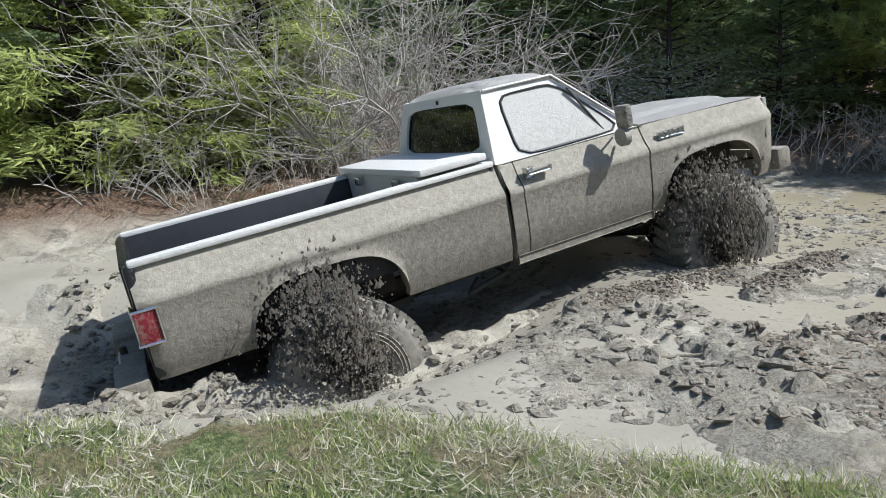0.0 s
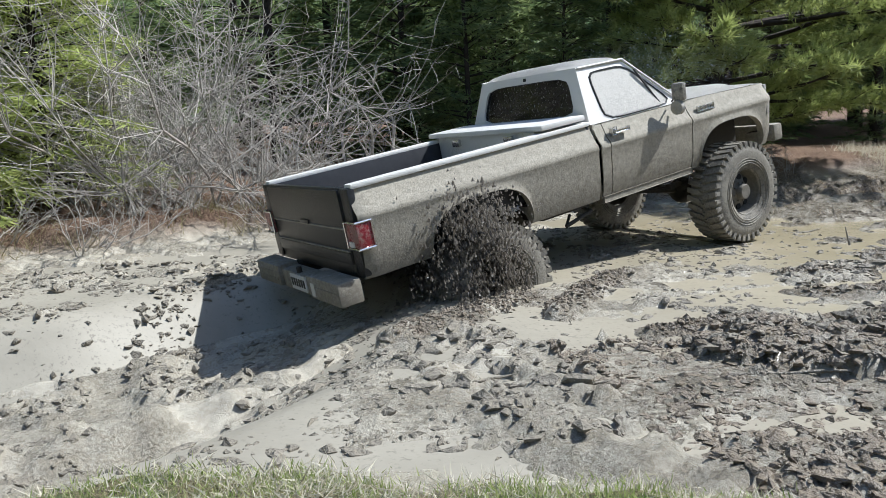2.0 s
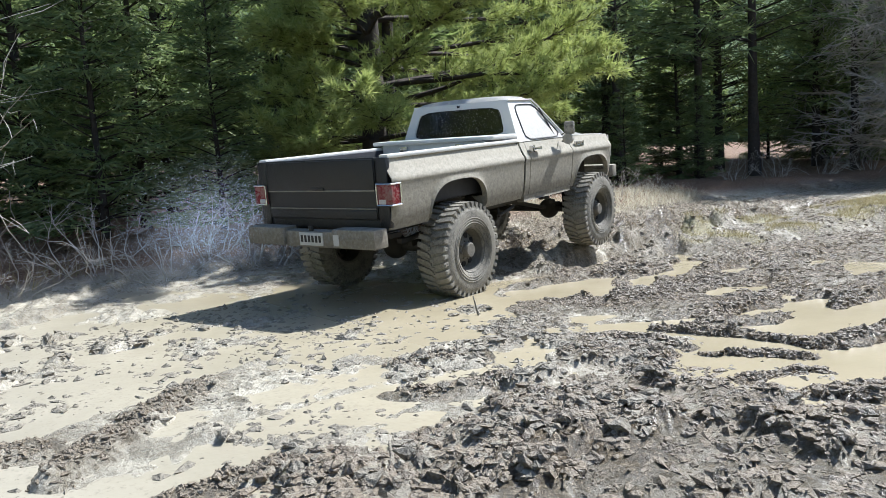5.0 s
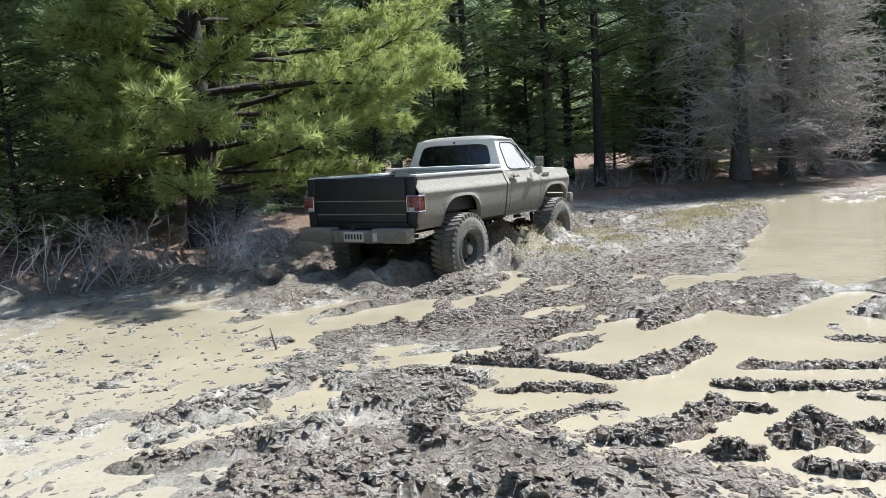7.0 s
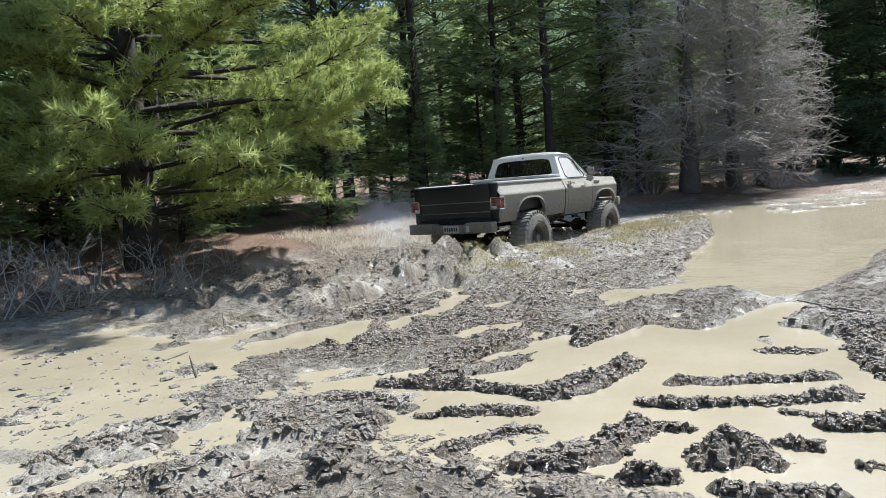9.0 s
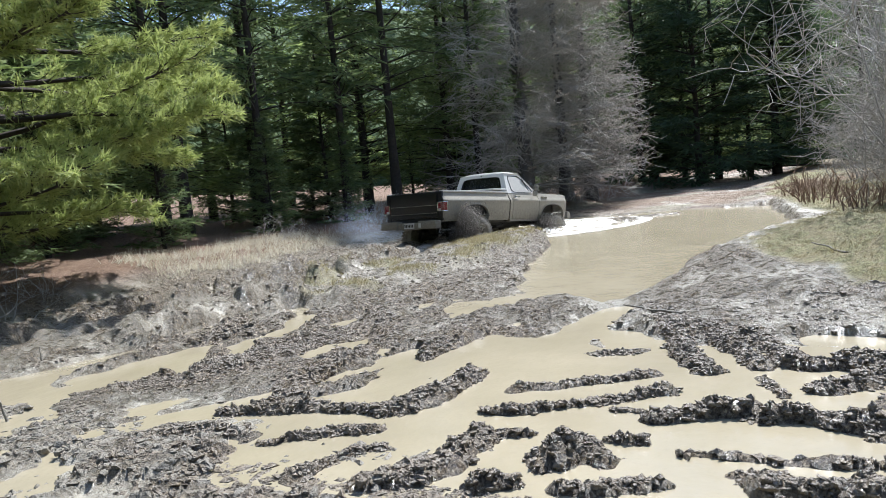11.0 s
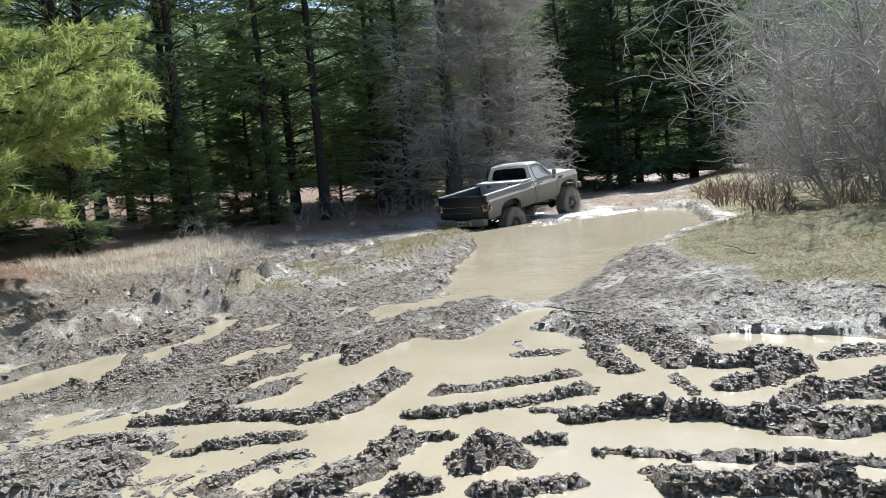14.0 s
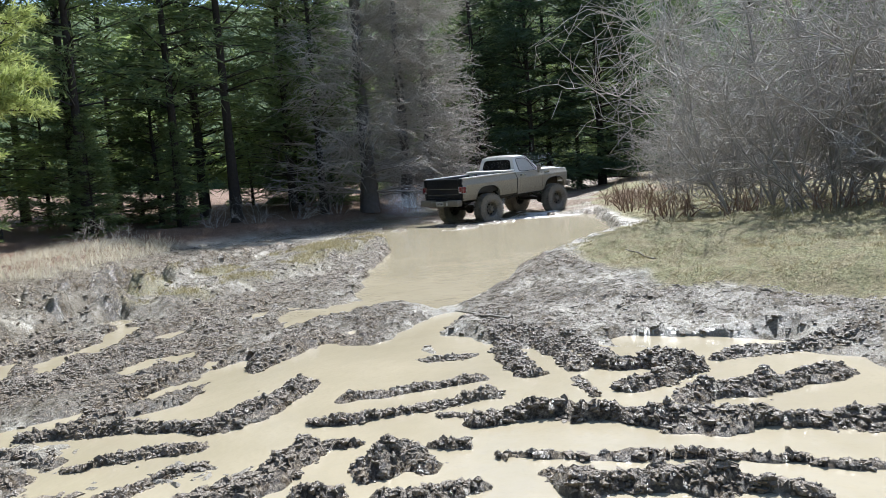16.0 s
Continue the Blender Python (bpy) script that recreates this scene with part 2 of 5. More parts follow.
FIR = leaves("dark_conifer_needles", (0.09, 0.13, 0.055), (0.165, 0.22, 0.088), (0.225, 0.265, 0.11))
# brighter than FIR: sunlight on the farther trees is painted into the green
SUNNY = leaves("sun_painted_needles", (0.15, 0.21, 0.07), (0.29, 0.36, 0.12), (0.20, 0.26, 0.09))
HEMLOCK = leaves("hemlock_sprays", (0.24, 0.31, 0.08), (0.48, 0.52, 0.18), (0.34, 0.40, 0.12))
WOODED = plain("far_woods", (0.025, 0.04, 0.018), (0.15, 0.20, 0.08), 0.9, 0.9, 0, 1.0, 0.1, 0.6)


def foam_material():
    m, nt, b = mat("foaming_muddy_water", 0.12, 0, 0.5)
    p = coords(nt)
    n1, n2 = noise_tex(nt, p, 3.5, 6, 0.7), noise_tex(nt, p, 20, 4)
    k = ramp(nt, n1, (0.38, grey(0)), (0.50, grey(1)))
    nt.links.new(mix(nt, k, (0.33, 0.283, 0.195), (0.74, 0.71, 0.64)), b.inputs["Base Color"])
    nt.links.new(mix(nt, k, grey(0.10), grey(0.5)), b.inputs["Roughness"])
    bump(nt, b, n2, 0.5, 0.03)
    return m


FOAM = foam_material()
SMOKE = plain("thin_exhaust_smoke", (0.42, 0.50, 0.62), (0.58, 0.64, 0.72), 3, 0.9, 0, 0.0)
SPRAY = plain("flying_wet_mud", (0.02, 0.017, 0.013), (0.13, 0.112, 0.085), 60, 0.3, 0, 0.6, 0.5, 0.01)


# ---- helpers for meshes ----
def finish(name, bm, material, smooth=False):
    me = bpy.data.meshes.new(name)
    bmesh.ops.recalc_face_normals(bm, faces=bm.faces[:])
    bm.to_mesh(me)
    bm.free()
    me.materials.append(material)
    if smooth:
        me.shade_smooth()
        me.set_sharp_from_angle(angle=radians(40))
    return me


def part(name, bm, material, parent, label="", smooth=True):
    ob = new(name, finish(name, bm, material, smooth))
    ob.parent = parent
    if label:
        ob["label"] = label
    return ob


def arrays_mesh(name, verts, tris, material, smooth=False):
    """A mesh of triangles from two arrays."""
    verts, tris = np.asarray(verts, float), np.asarray(tris, int)
    me = bpy.data.meshes.new(name)
    me.vertices.add(len(verts))
    me.vertices.foreach_set("co", verts.ravel())
    me.loops.add(tris.size)
    me.loops.foreach_set("vertex_index", tris.ravel())
    me.polygons.add(len(tris))
    me.polygons.foreach_set("loop_start", np.arange(0, tris.size, 3))
    me.polygons.foreach_set("use_smooth", np.full(len(tris), smooth))
    me.update(calc_edges=True)
    me.materials.append(material)
    return me


def block(bm, x0, x1, y0, y1, z0, z1, bevel=0.0, segs=2):
    made = bmesh.ops.create_cube(bm, size=1.0)["verts"]
    for v in made:
        v.co = Vector(((x0 + x1) / 2 + v.co.x * (x1 - x0), (y0 + y1) / 2 + v.co.y * (y1 - y0), (z0 + z1) / 2 + v.co.z * (z1 - z0)))
    if bevel:
        edges = list({e for v in made for e in v.link_edges})
        bmesh.ops.bevel(bm, geom=edges, offset=bevel, segments=segs, affect="EDGES", profile=0.6)


def boxed(x0, x1, y0, y1, z0, z1, bevel=0.01):
    bm = bmesh.new()
    block(bm, x0, x1, y0, y1, z0, z1, bevel)
    return bm


def rod(bm, a, b, r0, r1=None, sides=8):
    a, b = Vector(a), Vector(b)
    r1 = r0 if r1 is None else r1
    q = (b - a).to_track_quat("Z", "Y").to_matrix()
    rings = []
    for p, r in ((a, r0), (b, r1)):
        rings.append([bm.verts.new(p + q @ Vector((r * math.cos(k * math.tau / sides), r * math.sin(k * math.tau / sides), 0))) for k in range(sides)])
    for k in range(sides):
        bm.faces.new((rings[0][k], rings[0][(k + 1) % sides], rings[1][(k + 1) % sides], rings[1][k]))
    bm.faces.new(rings[0][::-1])
    bm.faces.new(rings[1])


def rodded(a, b, r0, r1=None, sides=8):
    bm = bmesh.new()
    rod(bm, a, b, r0, r1, sides)
    return bm


def lathe(bm, profile, sides=40, axis="y"):
    """Turns (radius, offset) pairs round the y axis."""
    rings = []
    for k in range(sides):
        a = k * math.tau / sides
        rings.append([bm.verts.new((r * math.sin(a), o, r * math.cos(a))) for r, o in profile])
    for k in range(sides):
        p, q = rings[k], rings[(k + 1) % sides]
        for i in range(len(profile) - 1):
            bm.faces.new((p[i], p[i + 1], q[i + 1], q[i]))


class Sticks:
    """Gathers tapered branches into one mesh."""

    def __init__(self, sides=4):
        self.v, self.f, self.n, self.sides = [], [], 0, sides

    def add(self, pts, radii):
        s = self.sides
        pts = np.asarray(pts, float)
        ang = np.arange(s) * math.tau / s
        for k, (p, r) in enumerate(zip(pts, radii)):
            d = pts[min(k + 1, len(pts) - 1)] - pts[max(k - 1, 0)]
            d = d / (np.linalg.norm(d) + 1e-9)
            a = np.cross(d, (0.3, 0.9, 0.31) if abs(d[2]) > 0.8 else (0, 0, 1.0))
            a = a / (np.linalg.norm(a) + 1e-9)
            b = np.cross(d, a)
            self.v.append(p + r * (np.cos(ang)[:, None] * a + np.sin(ang)[:, None] * b))
        for k in range(len(pts) - 1):
            o = self.n + k * s
            for j in range(s):
                q = (j + 1) % s
                self.f.append((o + j, o + q, o + s + q))
                self.f.append((o + j, o + s + q, o + s + j))
        self.n += s * len(pts)

    def mesh(self, name, material):
        return arrays_mesh(name, np.concatenate(self.v), self.f, material, smooth=True)


# ---- the ground ----
def hash01(ix, iy, seed):
    h = (ix.astype(np.int64) * 374761393 + iy.astype(np.int64) * 668265263 + seed * 974711) & 0xFFFFFFFF
    h = ((h ^ (h >> 13)) * 1274126177) & 0xFFFFFFFF
    return ((h ^ (h >> 16)) & 0xFFFF) / 65535.0


def vnoise(x, y, size, seed=0):
    x, y = np.asarray(x, float) / size, np.asarray(y, float) / size
    ix, iy = np.floor(x), np.floor(y)
    fx, fy = x - ix, y - iy
    fx, fy = fx * fx * (3 - 2 * fx), fy * fy * (3 - 2 * fy)
    a, b = hash01(ix, iy, seed), hash01(ix + 1, iy, seed)
    c, d = hash01(ix, iy + 1, seed), hash01(ix + 1, iy + 1, seed)
    return (a * (1 - fx) + b * fx) * (1 - fy) + (c * (1 - fx) + d * fx) * fy


def fbm(x, y, size, seed=0, octaves=4):
    total, amp, norm = 0.0, 1.0, 0.0
    for k in range(octaves):
        total, norm = total + amp * vnoise(x + 17.3 * k, y - 9.1 * k, size / 2 ** k, seed + k), norm + amp
        amp *= 0.55
    return total / norm


def step(a, b, v):
    t = np.clip((v - a) / (b - a), 0, 1)
    return t * t * (3 - 2 * t)


def along(x, y, x0, y0, x1, y1):
    """How far points lie from a stretch."""
    dx, dy = x1 - x0, y1 - y0
    k = np.clip(((x - x0) * dx + (y - y0) * dy) / (dx * dx + dy * dy + 1e-9), 0, 1)
    return np.hypot(x - x0 - k * dx, y - y0 - k * dy)


# the edge of the wood, and the near shore
WOOD_X = (-60, -5, -2.6, 0, 2, 5.5, 10.5, 14, 20, 26, 32, 45, 120)
WOOD_Y = (2, 7.3, 8.9, 9.9, 11.2, 11.5, 11.7, 11.9, 12.8, 11.5, 9.6, 9.0, 9.0)
NEAR_X = (-60, -2, -0.6, 0.2, 0.6, 0.95, 1.3, 1.8, 2.4, 3.5, 7.5, 9.0, 10.0, 12, 14.2, 16.5, 19.5, 24, 30, 45, 120)
NEAR_Y = (2.3, 2.48, 2.66, 2.66, 2.54, 2.28, 1.90, 1.2, 0.0, -1.8, -1.9, -0.9, 0.35, 1.2, 1.9, 1.7, 0.8, 1.6, 2.6, 3.0, 3.0)
# ridges of churned mud: x0, y0, x1, y1, half width, height
RIDGES = [
    (6.74, 1.62, 6.77, 1.49, 0.09, 0.13), (6.77, 1.49, 6.94, 1.14, 0.09, 0.13), (6.83, 1.07, 6.81, 0.7, 0.13, 0.14),
    (6.81, 0.7, 6.83, 0.38, 0.13, 0.14), (6.83, 0.38, 6.83, 0.09, 0.13, 0.14), (7.97, 1.01, 7.99, 0.69, 0.13, 0.15),
    (7.99, 0.69, 8.08, 0.44, 0.13, 0.15), (7.45, 0.84, 7.56, 0.66, 0.13, 0.12), (7.56, 0.66, 7.89, 0.35, 0.13, 0.12),
    (9.5, 2.12, 8.13, 1.72, 0.13, 0.12), (8.13, 1.72, 7.72, 1.49, 0.13, 0.12), (8.89, 1.69, 8.31, 1.43, 0.13, 0.11),
    (8.31, 1.43, 7.92, 1.19, 0.13, 0.11), (8.79, 1.4, 8.08, 1.02, 0.13, 0.12), (7.29, 0.4, 7.39, 0.19, 0.16, 0.13),
]
RIDGES += [
    (7.39, 0.19, 7.52, -0.02, 0.16, 0.13), (6.28, 1.4, 6.32, 1.16, 0.05, 0.07), (6.32, 1.16, 6.34, 0.8, 0.05, 0.07),
    (6.34, 0.8, 6.35, 0.54, 0.05, 0.07), (6.35, 0.54, 6.34, 0.16, 0.05, 0.07), (5.86, 0.95, 5.97, 0.77, 0.16, 0.17),
    (5.97, 0.77, 6.04, 0.6, 0.16, 0.17), (6.04, 0.6, 6.02, 0.39, 0.16, 0.17), (6.06, 1.13, 6.14, 0.97, 0.08, 0.05),
    (6.05, 1.97, 6.18, 1.9, 0.15, 0.17), (6.18, 1.9, 6.15, 1.81, 0.15, 0.17), (6.35, 1.8, 6.38, 1.59, 0.06, 0.09),
    (5.72, 1.85, 5.86, 1.4, 0.07, 0.08), (5.52, 2.74, 5.64, 2.54, 0.12, 0.12), (5.64, 2.54, 5.92, 2.51, 0.12, 0.12),
]
RIDGES += [
    (5.92, 2.51, 6.2, 2.48, 0.12, 0.12), (6.23, 2.5, 6.36, 2.21, 0.05, 0.07), (5.63, 2.2, 5.72, 2.07, 0.1, 0.13),
    (6.64, 2.62, 6.84, 2.22, 0.08, 0.09), (6.84, 2.22, 7.05, 1.89, 0.08, 0.09), (7.05, 1.89, 7.22, 1.68, 0.08, 0.09),
    (7.15, 2.66, 7.35, 2.28, 0.08, 0.07), (7.35, 2.28, 7.6, 1.87, 0.08, 0.07), (8.11, 2.41, 8.21, 2.12, 0.09, 0.05),
    (6.82, 1.9, 6.84, 1.73, 0.04, 0.05), (6.24, 4.39, 6.33, 4.05, 0.09, 0.11), (6.33, 4.05, 6.48, 3.76, 0.09, 0.11),
    (6.48, 3.76, 6.45, 3.23, 0.08, 0.09), (6.45, 3.23, 6.73, 3.16, 0.08, 0.09), (6.42, 4.18, 7.0, 4.28, 0.11, 0.1),
]
RIDGES += [
    (7.0, 4.28, 7.8, 4.34, 0.11, 0.1), (6.56, 3.22, 6.98, 3.08, 0.13, 0.13), (6.98, 3.08, 7.39, 3.12, 0.13, 0.13),
    (7.83, 3.75, 8.21, 3.75, 0.12, 0.12), (5.74, 4.45, 5.95, 4.28, 0.08, 0.07), (5.95, 4.28, 5.92, 3.85, 0.08, 0.07),
    (5.45, 4.2, 5.63, 4.07, 0.1, 0.09), (5.63, 4.07, 5.75, 3.85, 0.1, 0.09), (5.28, 4.35, 5.45, 4.23, 0.1, 0.09),
    (5.87, 3.67, 6.04, 3.42, 0.1, 0.07), (6.04, 3.42, 6.22, 3.15, 0.1, 0.07), (5.5, 3.19, 5.85, 3.05, 0.08, 0.06),
    (5.85, 3.05, 5.99, 2.96, 0.08, 0.06), (8.12, 6.62, 8.62, 6.43, 0.18, 0.14), (7.57, 1.16, 7.25, 1.0, 0.06, 0.05),
]
RIDGES += [
    (8.16, 0.2, 8.36, -0.15, 0.12, 0.07), (6.69, 5.92, 6.9, 5.3, 0.26, 0.05), (6.9, 5.3, 7.57, 5.17, 0.26, 0.05),
    (7.07, 5.48, 8.63, 5.06, 0.3, 0.06),
]
RIDGES += [
    (3.92, 4.46, 4.49, 4.22, 0.15, 0.11), (4.24, 5.1, 4.82, 4.85, 0.13, 0.10), (2.32, 3.96, 2.86, 4.03, 0.12, 0.09),
    (0.87, 4.6, 1.93, 5.2, 0.20, 0.12), (1.94, 4.64, 3.03, 5.75, 0.16, 0.12),
]
RIDGES += [
    (6.83, 0.09, 6.86, -0.5, 0.12, 0.12), (6.86, -0.5, 6.8, -1.0, 0.08, 0.07), (7.52, -0.02, 7.78, -0.45, 0.12, 0.11),
    (8.36, -0.15, 8.5, -0.8, 0.11, 0.09), (6.34, 0.16, 6.3, -0.3, 0.05, 0.06), (6.02, 0.39, 5.92, 0.02, 0.10, 0.09),
]
# low runs of standing water: x0, y0, x1, y1, half width, depth
RUNS = [
    (9.99, 2.66, 8.73, 2.73, 0.22, 0.12), (8.73, 2.73, 7.63, 2.77, 0.22, 0.12), (7.63, 2.77, 6.81, 2.79, 0.13, 0.12),
    (6.81, 2.79, 6.12, 2.94, 0.13, 0.12), (6.12, 2.94, 5.65, 3.08, 0.13, 0.12), (8.09, 3.96, 7.08, 4.09, 0.12, 0.1),
    (7.08, 4.09, 6.8, 4.22, 0.12, 0.1), (7.14, 3.45, 6.58, 3.94, 0.12, 0.1), (7.07, 4.19, 6.39, 4.5, 0.12, 0.1),
    (6.39, 4.5, 5.71, 4.95, 0.12, 0.1), (8.45, 6.5, 7.2, 6.3, 0.2, 0.1), (7.2, 6.3, 6.84, 6.53, 0.2, 0.1),
    (6.24, 4.44, 6.36, 3.55, 0.08, 0.09), (6.36, 3.55, 6.29, 3.05, 0.08, 0.09), (8.74, 0.8, 8.65, 0.23, 0.2, 0.15),
]
RUNS += [
    (8.65, 0.23, 8.57, -0.18, 0.2, 0.15), (8.77, 2.34, 8.38, 2.01, 0.28, 0.15), (8.38, 2.01, 7.41, 0.95, 0.28, 0.15),
    (7.93, 1.05, 7.84, 0.29, 0.22, 0.12), (7.84, 0.29, 7.93, -0.08, 0.22, 0.12), (8.99, 7.92, 11.71, 7.93, 0.22, 0.1),
    (6.39, 2.51, 6.74, 1.68, 0.14, 0.12), (6.74, 1.68, 6.71, 0.11, 0.14, 0.12),
]
RUNS += [(7.2, 7.0, 10.2, 7.1, 0.16, 0.12), (3.0, 4.5, 4.9, 4.45, 0.22, 0.09)]
# rear axle of the truck: seconds, x, y, z of the sill, yaw, pitch, roll
TRUCK = [
    (0.0, -1.22, 5.27, -0.07, 26.2, 9.6, -2.4), (0.5, -0.36, 5.74, -0.12, 27.4, 13.6, -1.0), (1.0, 0.33, 6.13, 0.02, 27.0, 14.3, -1.2),
    (1.5, 0.86, 6.36, 0.20, 24.4, 12.2, -1.4), (2.0, 1.50, 6.60, 0.36, 18.6, 9.0, -0.9), (2.5, 2.07, 6.81, 0.61, 15.6, 4.2, 0.4),
    (3.0, 2.66, 7.04, 0.74, 12.8, 0.9, 1.2), (3.5, 3.34, 7.28, 0.81, 11.8, -0.3, 0.2), (4.0, 4.18, 7.50, 0.84, 13.2, -0.8, -0.8),
    (4.5, 5.18, 7.74, 0.87, 15.2, 0.2, 0.2), (5.0, 6.10, 7.94, 0.87, 16.6, 3.3, 1.6), (6.2, 8.45, 8.48, 0.79, 14.0, 1.4, 1.4), (7.5, 10.96, 8.92, 0.59, 9.9, 0.0, 1.2),
]
TRUCK += [
    (8.0, 11.95, 9.06, 0.60, 9.2, 0.0, 0.7), (10.5, 17.84, 9.50, 0.55, -10.4, -1.8, -0.6), (11.0, 18.90, 9.32, 0.51, -14.6, -4.4, 0.0),
    (11.5, 19.74, 9.06, 0.50, -18.6, -4.8, -0.6), (12.0, 20.60, 8.80, 0.49, -20.2, -3.0, -0.6), (12.5, 21.66, 8.68, 0.36, -20.2, 1.7, -0.5),
    (13.0, 22.60, 8.51, 0.30, -19.8, 6.4, -0.4), (13.5, 23.46, 8.36, 0.31, -19.2, 7.3, -0.2), (14.0, 24.38, 8.19, 0.36, -19.4, 7.2, 0.6),
    (14.5, 24.90, 7.92, 0.44, -21.0, 5.4, 1.0), (15.0, 25.20, 7.55, 0.54, -26.6, 4.5, 1.3), (15.5, 25.78, 7.10, 0.64, -32.0, 3.4, 1.6),
    (16.0, 26.69, 6.53, 0.76, -33.7, 2.3, 1.5),
]
HUB_DROP, TYRE_R, HALF_TRACK, BASE = 0.39, 0.53, 0.92, 3.30


def shore(x, y):
    """Distances past the wood's edge and past the near shore (positive on land)."""
    w = 0.55 * (fbm(x, y, 2.2, 40, 3) - 0.5) * 2
    return y - np.interp(x, WOOD_X, WOOD_Y) + w, np.interp(x, NEAR_X, NEAR_Y) - y + 0.5 * w


def pond(x, y):
    """1 inside the deep pool at the end of the field."""
    far = step(10.0, 12.5, x + 0.6 * (fbm(x, y, 1.5, 51, 3) - 0.5)) * (1 - step(26.5, 28.5, x))
    upper = np.interp(x, (9, 10.2, 11.6, 14, 17.5, 19.0, 21, 24, 30), (2.9, 3.0, 4.5, 5.3, 6.1, 7.6, 8.6, 9.2, 9.0))
    lower = np.interp(x, (9, 10, 11.4, 13, 14.5, 17, 19.5, 24, 30), (2.5, 2.5, 2.65, 2.5, 2.1, 1.9, 1.2, 1.9, 2.6))
    wob = 0.35 * (fbm(x, y, 0.9, 52, 3) - 0.5)
    far = far * (1 - 0.95 * step(21.5, 23.5, x) * step(0.46, 0.56, fbm(x, 0.6 * y, 1.0, 53, 4)))
    return far * step(-0.05, 0.35, upper - y + wob) * step(-0.05, 0.35, y - lower + wob)


def sink_hole(x, y):
    """1 in the slough that the truck climbs out of."""
    return (1 - step(0.9, 1.75, np.minimum(along(x, y, -6.0, 4.1, -1.0, 4.75), along(x, y, -1.0, 4.75, 0.1, 5.5)) + 0.25 * (fbm(x, y, 1.1, 33, 3) - 0.5))) * (1 - step(-0.9, 1.5, x - 0.3 * (y - 5)))


def level(x, y):
    """Height of the standing water."""
    pit = sink_hole(x, y)
    rut = step(6.0, 9.0, x) * (1 - step(15.5, 18.0, x)) * step(6.8, 8.0, y)
    return -0.045 - 0.13 * rut - 0.03 * step(9, 12, x) * (1 - rut) - 0.56 * pit


def ground(x, y):
    """Height, and how dark and wet, how grassy and how strewn with leaves."""
    wood, near = shore(x, y)
    flat = step(6.0, 7.2, x) * step(2.6, 3.6, y) * (1 - step(19, 21, x))
    wet_end = step(5.0, 6.0, x) * (1 - step(3.0, 4.2, y)) * (1 - step(8.1, 8.9, x + 0.7 * (fbm(x, y, 0.7, 44, 3) - 0.5)))
    early = 1 - step(4.0, 6.0, x)
    churn = (0.25 + 0.75 * step(2.3, 3.2, x)) * step(1.3, 2.4, x) * (0.35 + 0.65 * step(0.42, 0.58, fbm(x, y, 0.9, 41, 2))) * (1 - step(4.6, 5.6, x)) * (1 - step(3.2, 3.9, y + 0.5 * (fbm(x, y, 0.8, 3) - 0.5)))
    broad = fbm(x, y, 1.7, 1, 3) - 0.5
    lumps = fbm(x, y, 0.42, 7, 4) - 0.5
    crumbs = np.abs(fbm(x, y, 0.20, 11, 3) - 0.5) * 2
    z = -0.02 + 0.11 * broad + 0.085 * lumps - 0.01 * early
    patch = step(0.45, 0.56, fbm(x, y, 0.42, 81, 5)) * (0.25 + 0.75 * step(0.40, 0.52, fbm(x, y, 1.6, 82, 2)))
    shards = 1 - np.abs(fbm(x, y, 0.17, 84, 3) - 0.5) * 4
    tract = step(0.42, 0.56, fbm(0.38 * x, y - 0.12 * x, 0.55, 83, 4))
    z = z - 0.042 * early * (1 - churn) * (1 - sink_hole(x, y)) + (0.045 + 0.055 * np.clip(shards, -0.3, 1)) * patch * early - 0.105 * flat * (1 - tract) * (1 - step(10, 13, x)) - 0.05 * (1 - early) * (1 - flat) * (1 - step(6, 8, x)) * (1 - patch)
    z = z + flat * (0.035 + 0.05 * lumps) - 0.10 * wet_end + churn * (0.09 + 0.08 * lumps)
    z = z + 0.05 * crumbs * np.clip(flat + churn + 0.3, 0, 1) * (0.3 + vnoise(x, y, 0.9, 5)) + 0.030 * (fbm(x, y, 0.11, 15, 2) - 0.5) * (0.4 + 0.6 * step(0.4, 0.6, fbm(x, y, 0.7, 16, 2)))
    right = step(-1.6, -0.1, near) * step(6.5, 8.5, x)
    z = z + right * 0.16
    z = z + 0.055 * step(8.2, 8.9, x + 0.6 * (fbm(x, y, 0.7, 45, 3) - 0.5)) * (1 - step(14, 16, x)) * (1 - step(2.2, 2.6, y))
    # the streaked fan of mud where the pool drains
    fan = step(8.3, 9.2, x) * (1 - step(14, 16, x)) * (1 - step(2.2, 2.8, y))
    groove = fbm(0.28 * (0.95 * x + 0.30 * y), 0.95 * y - 0.30 * x, 0.30, 85, 4)
    z = z + fan * 0.16 * (groove - 0.5)
    p = pond(x, y)
    z = z * (1 - p) - 0.35 * p - 0.52 * sink_hole(x, y)
    for x0, y0, x1, y1, w, d in RUNS:
        k = np.clip(1 - (along(x, y, x0, y0, x1, y1) / (w * (1.2 + 0.8 * lumps * 2))) ** 2, 0, 1)
        z = z - d * k
    ridge, rag, grain, crag = np.zeros_like(z), fbm(x, y, 0.20, 23, 3), fbm(x, y, 0.13, 21, 3), np.abs(fbm(x, y, 0.07, 24, 2) - 0.5) * 2
    for x0, y0, x1, y1, w, h in RIDGES:
        k = np.clip(1 - (along(x + 0.22 * lumps, y + 0.22 * broad, x0, y0, x1, y1) / (1.0 * w * (0.15 + 1.7 * rag))) ** 2, 0, 1) ** 1.2
        ridge = np.maximum(ridge, k * h * 0.76 * (0.30 + 1.2 * grain + 0.55 * crag))
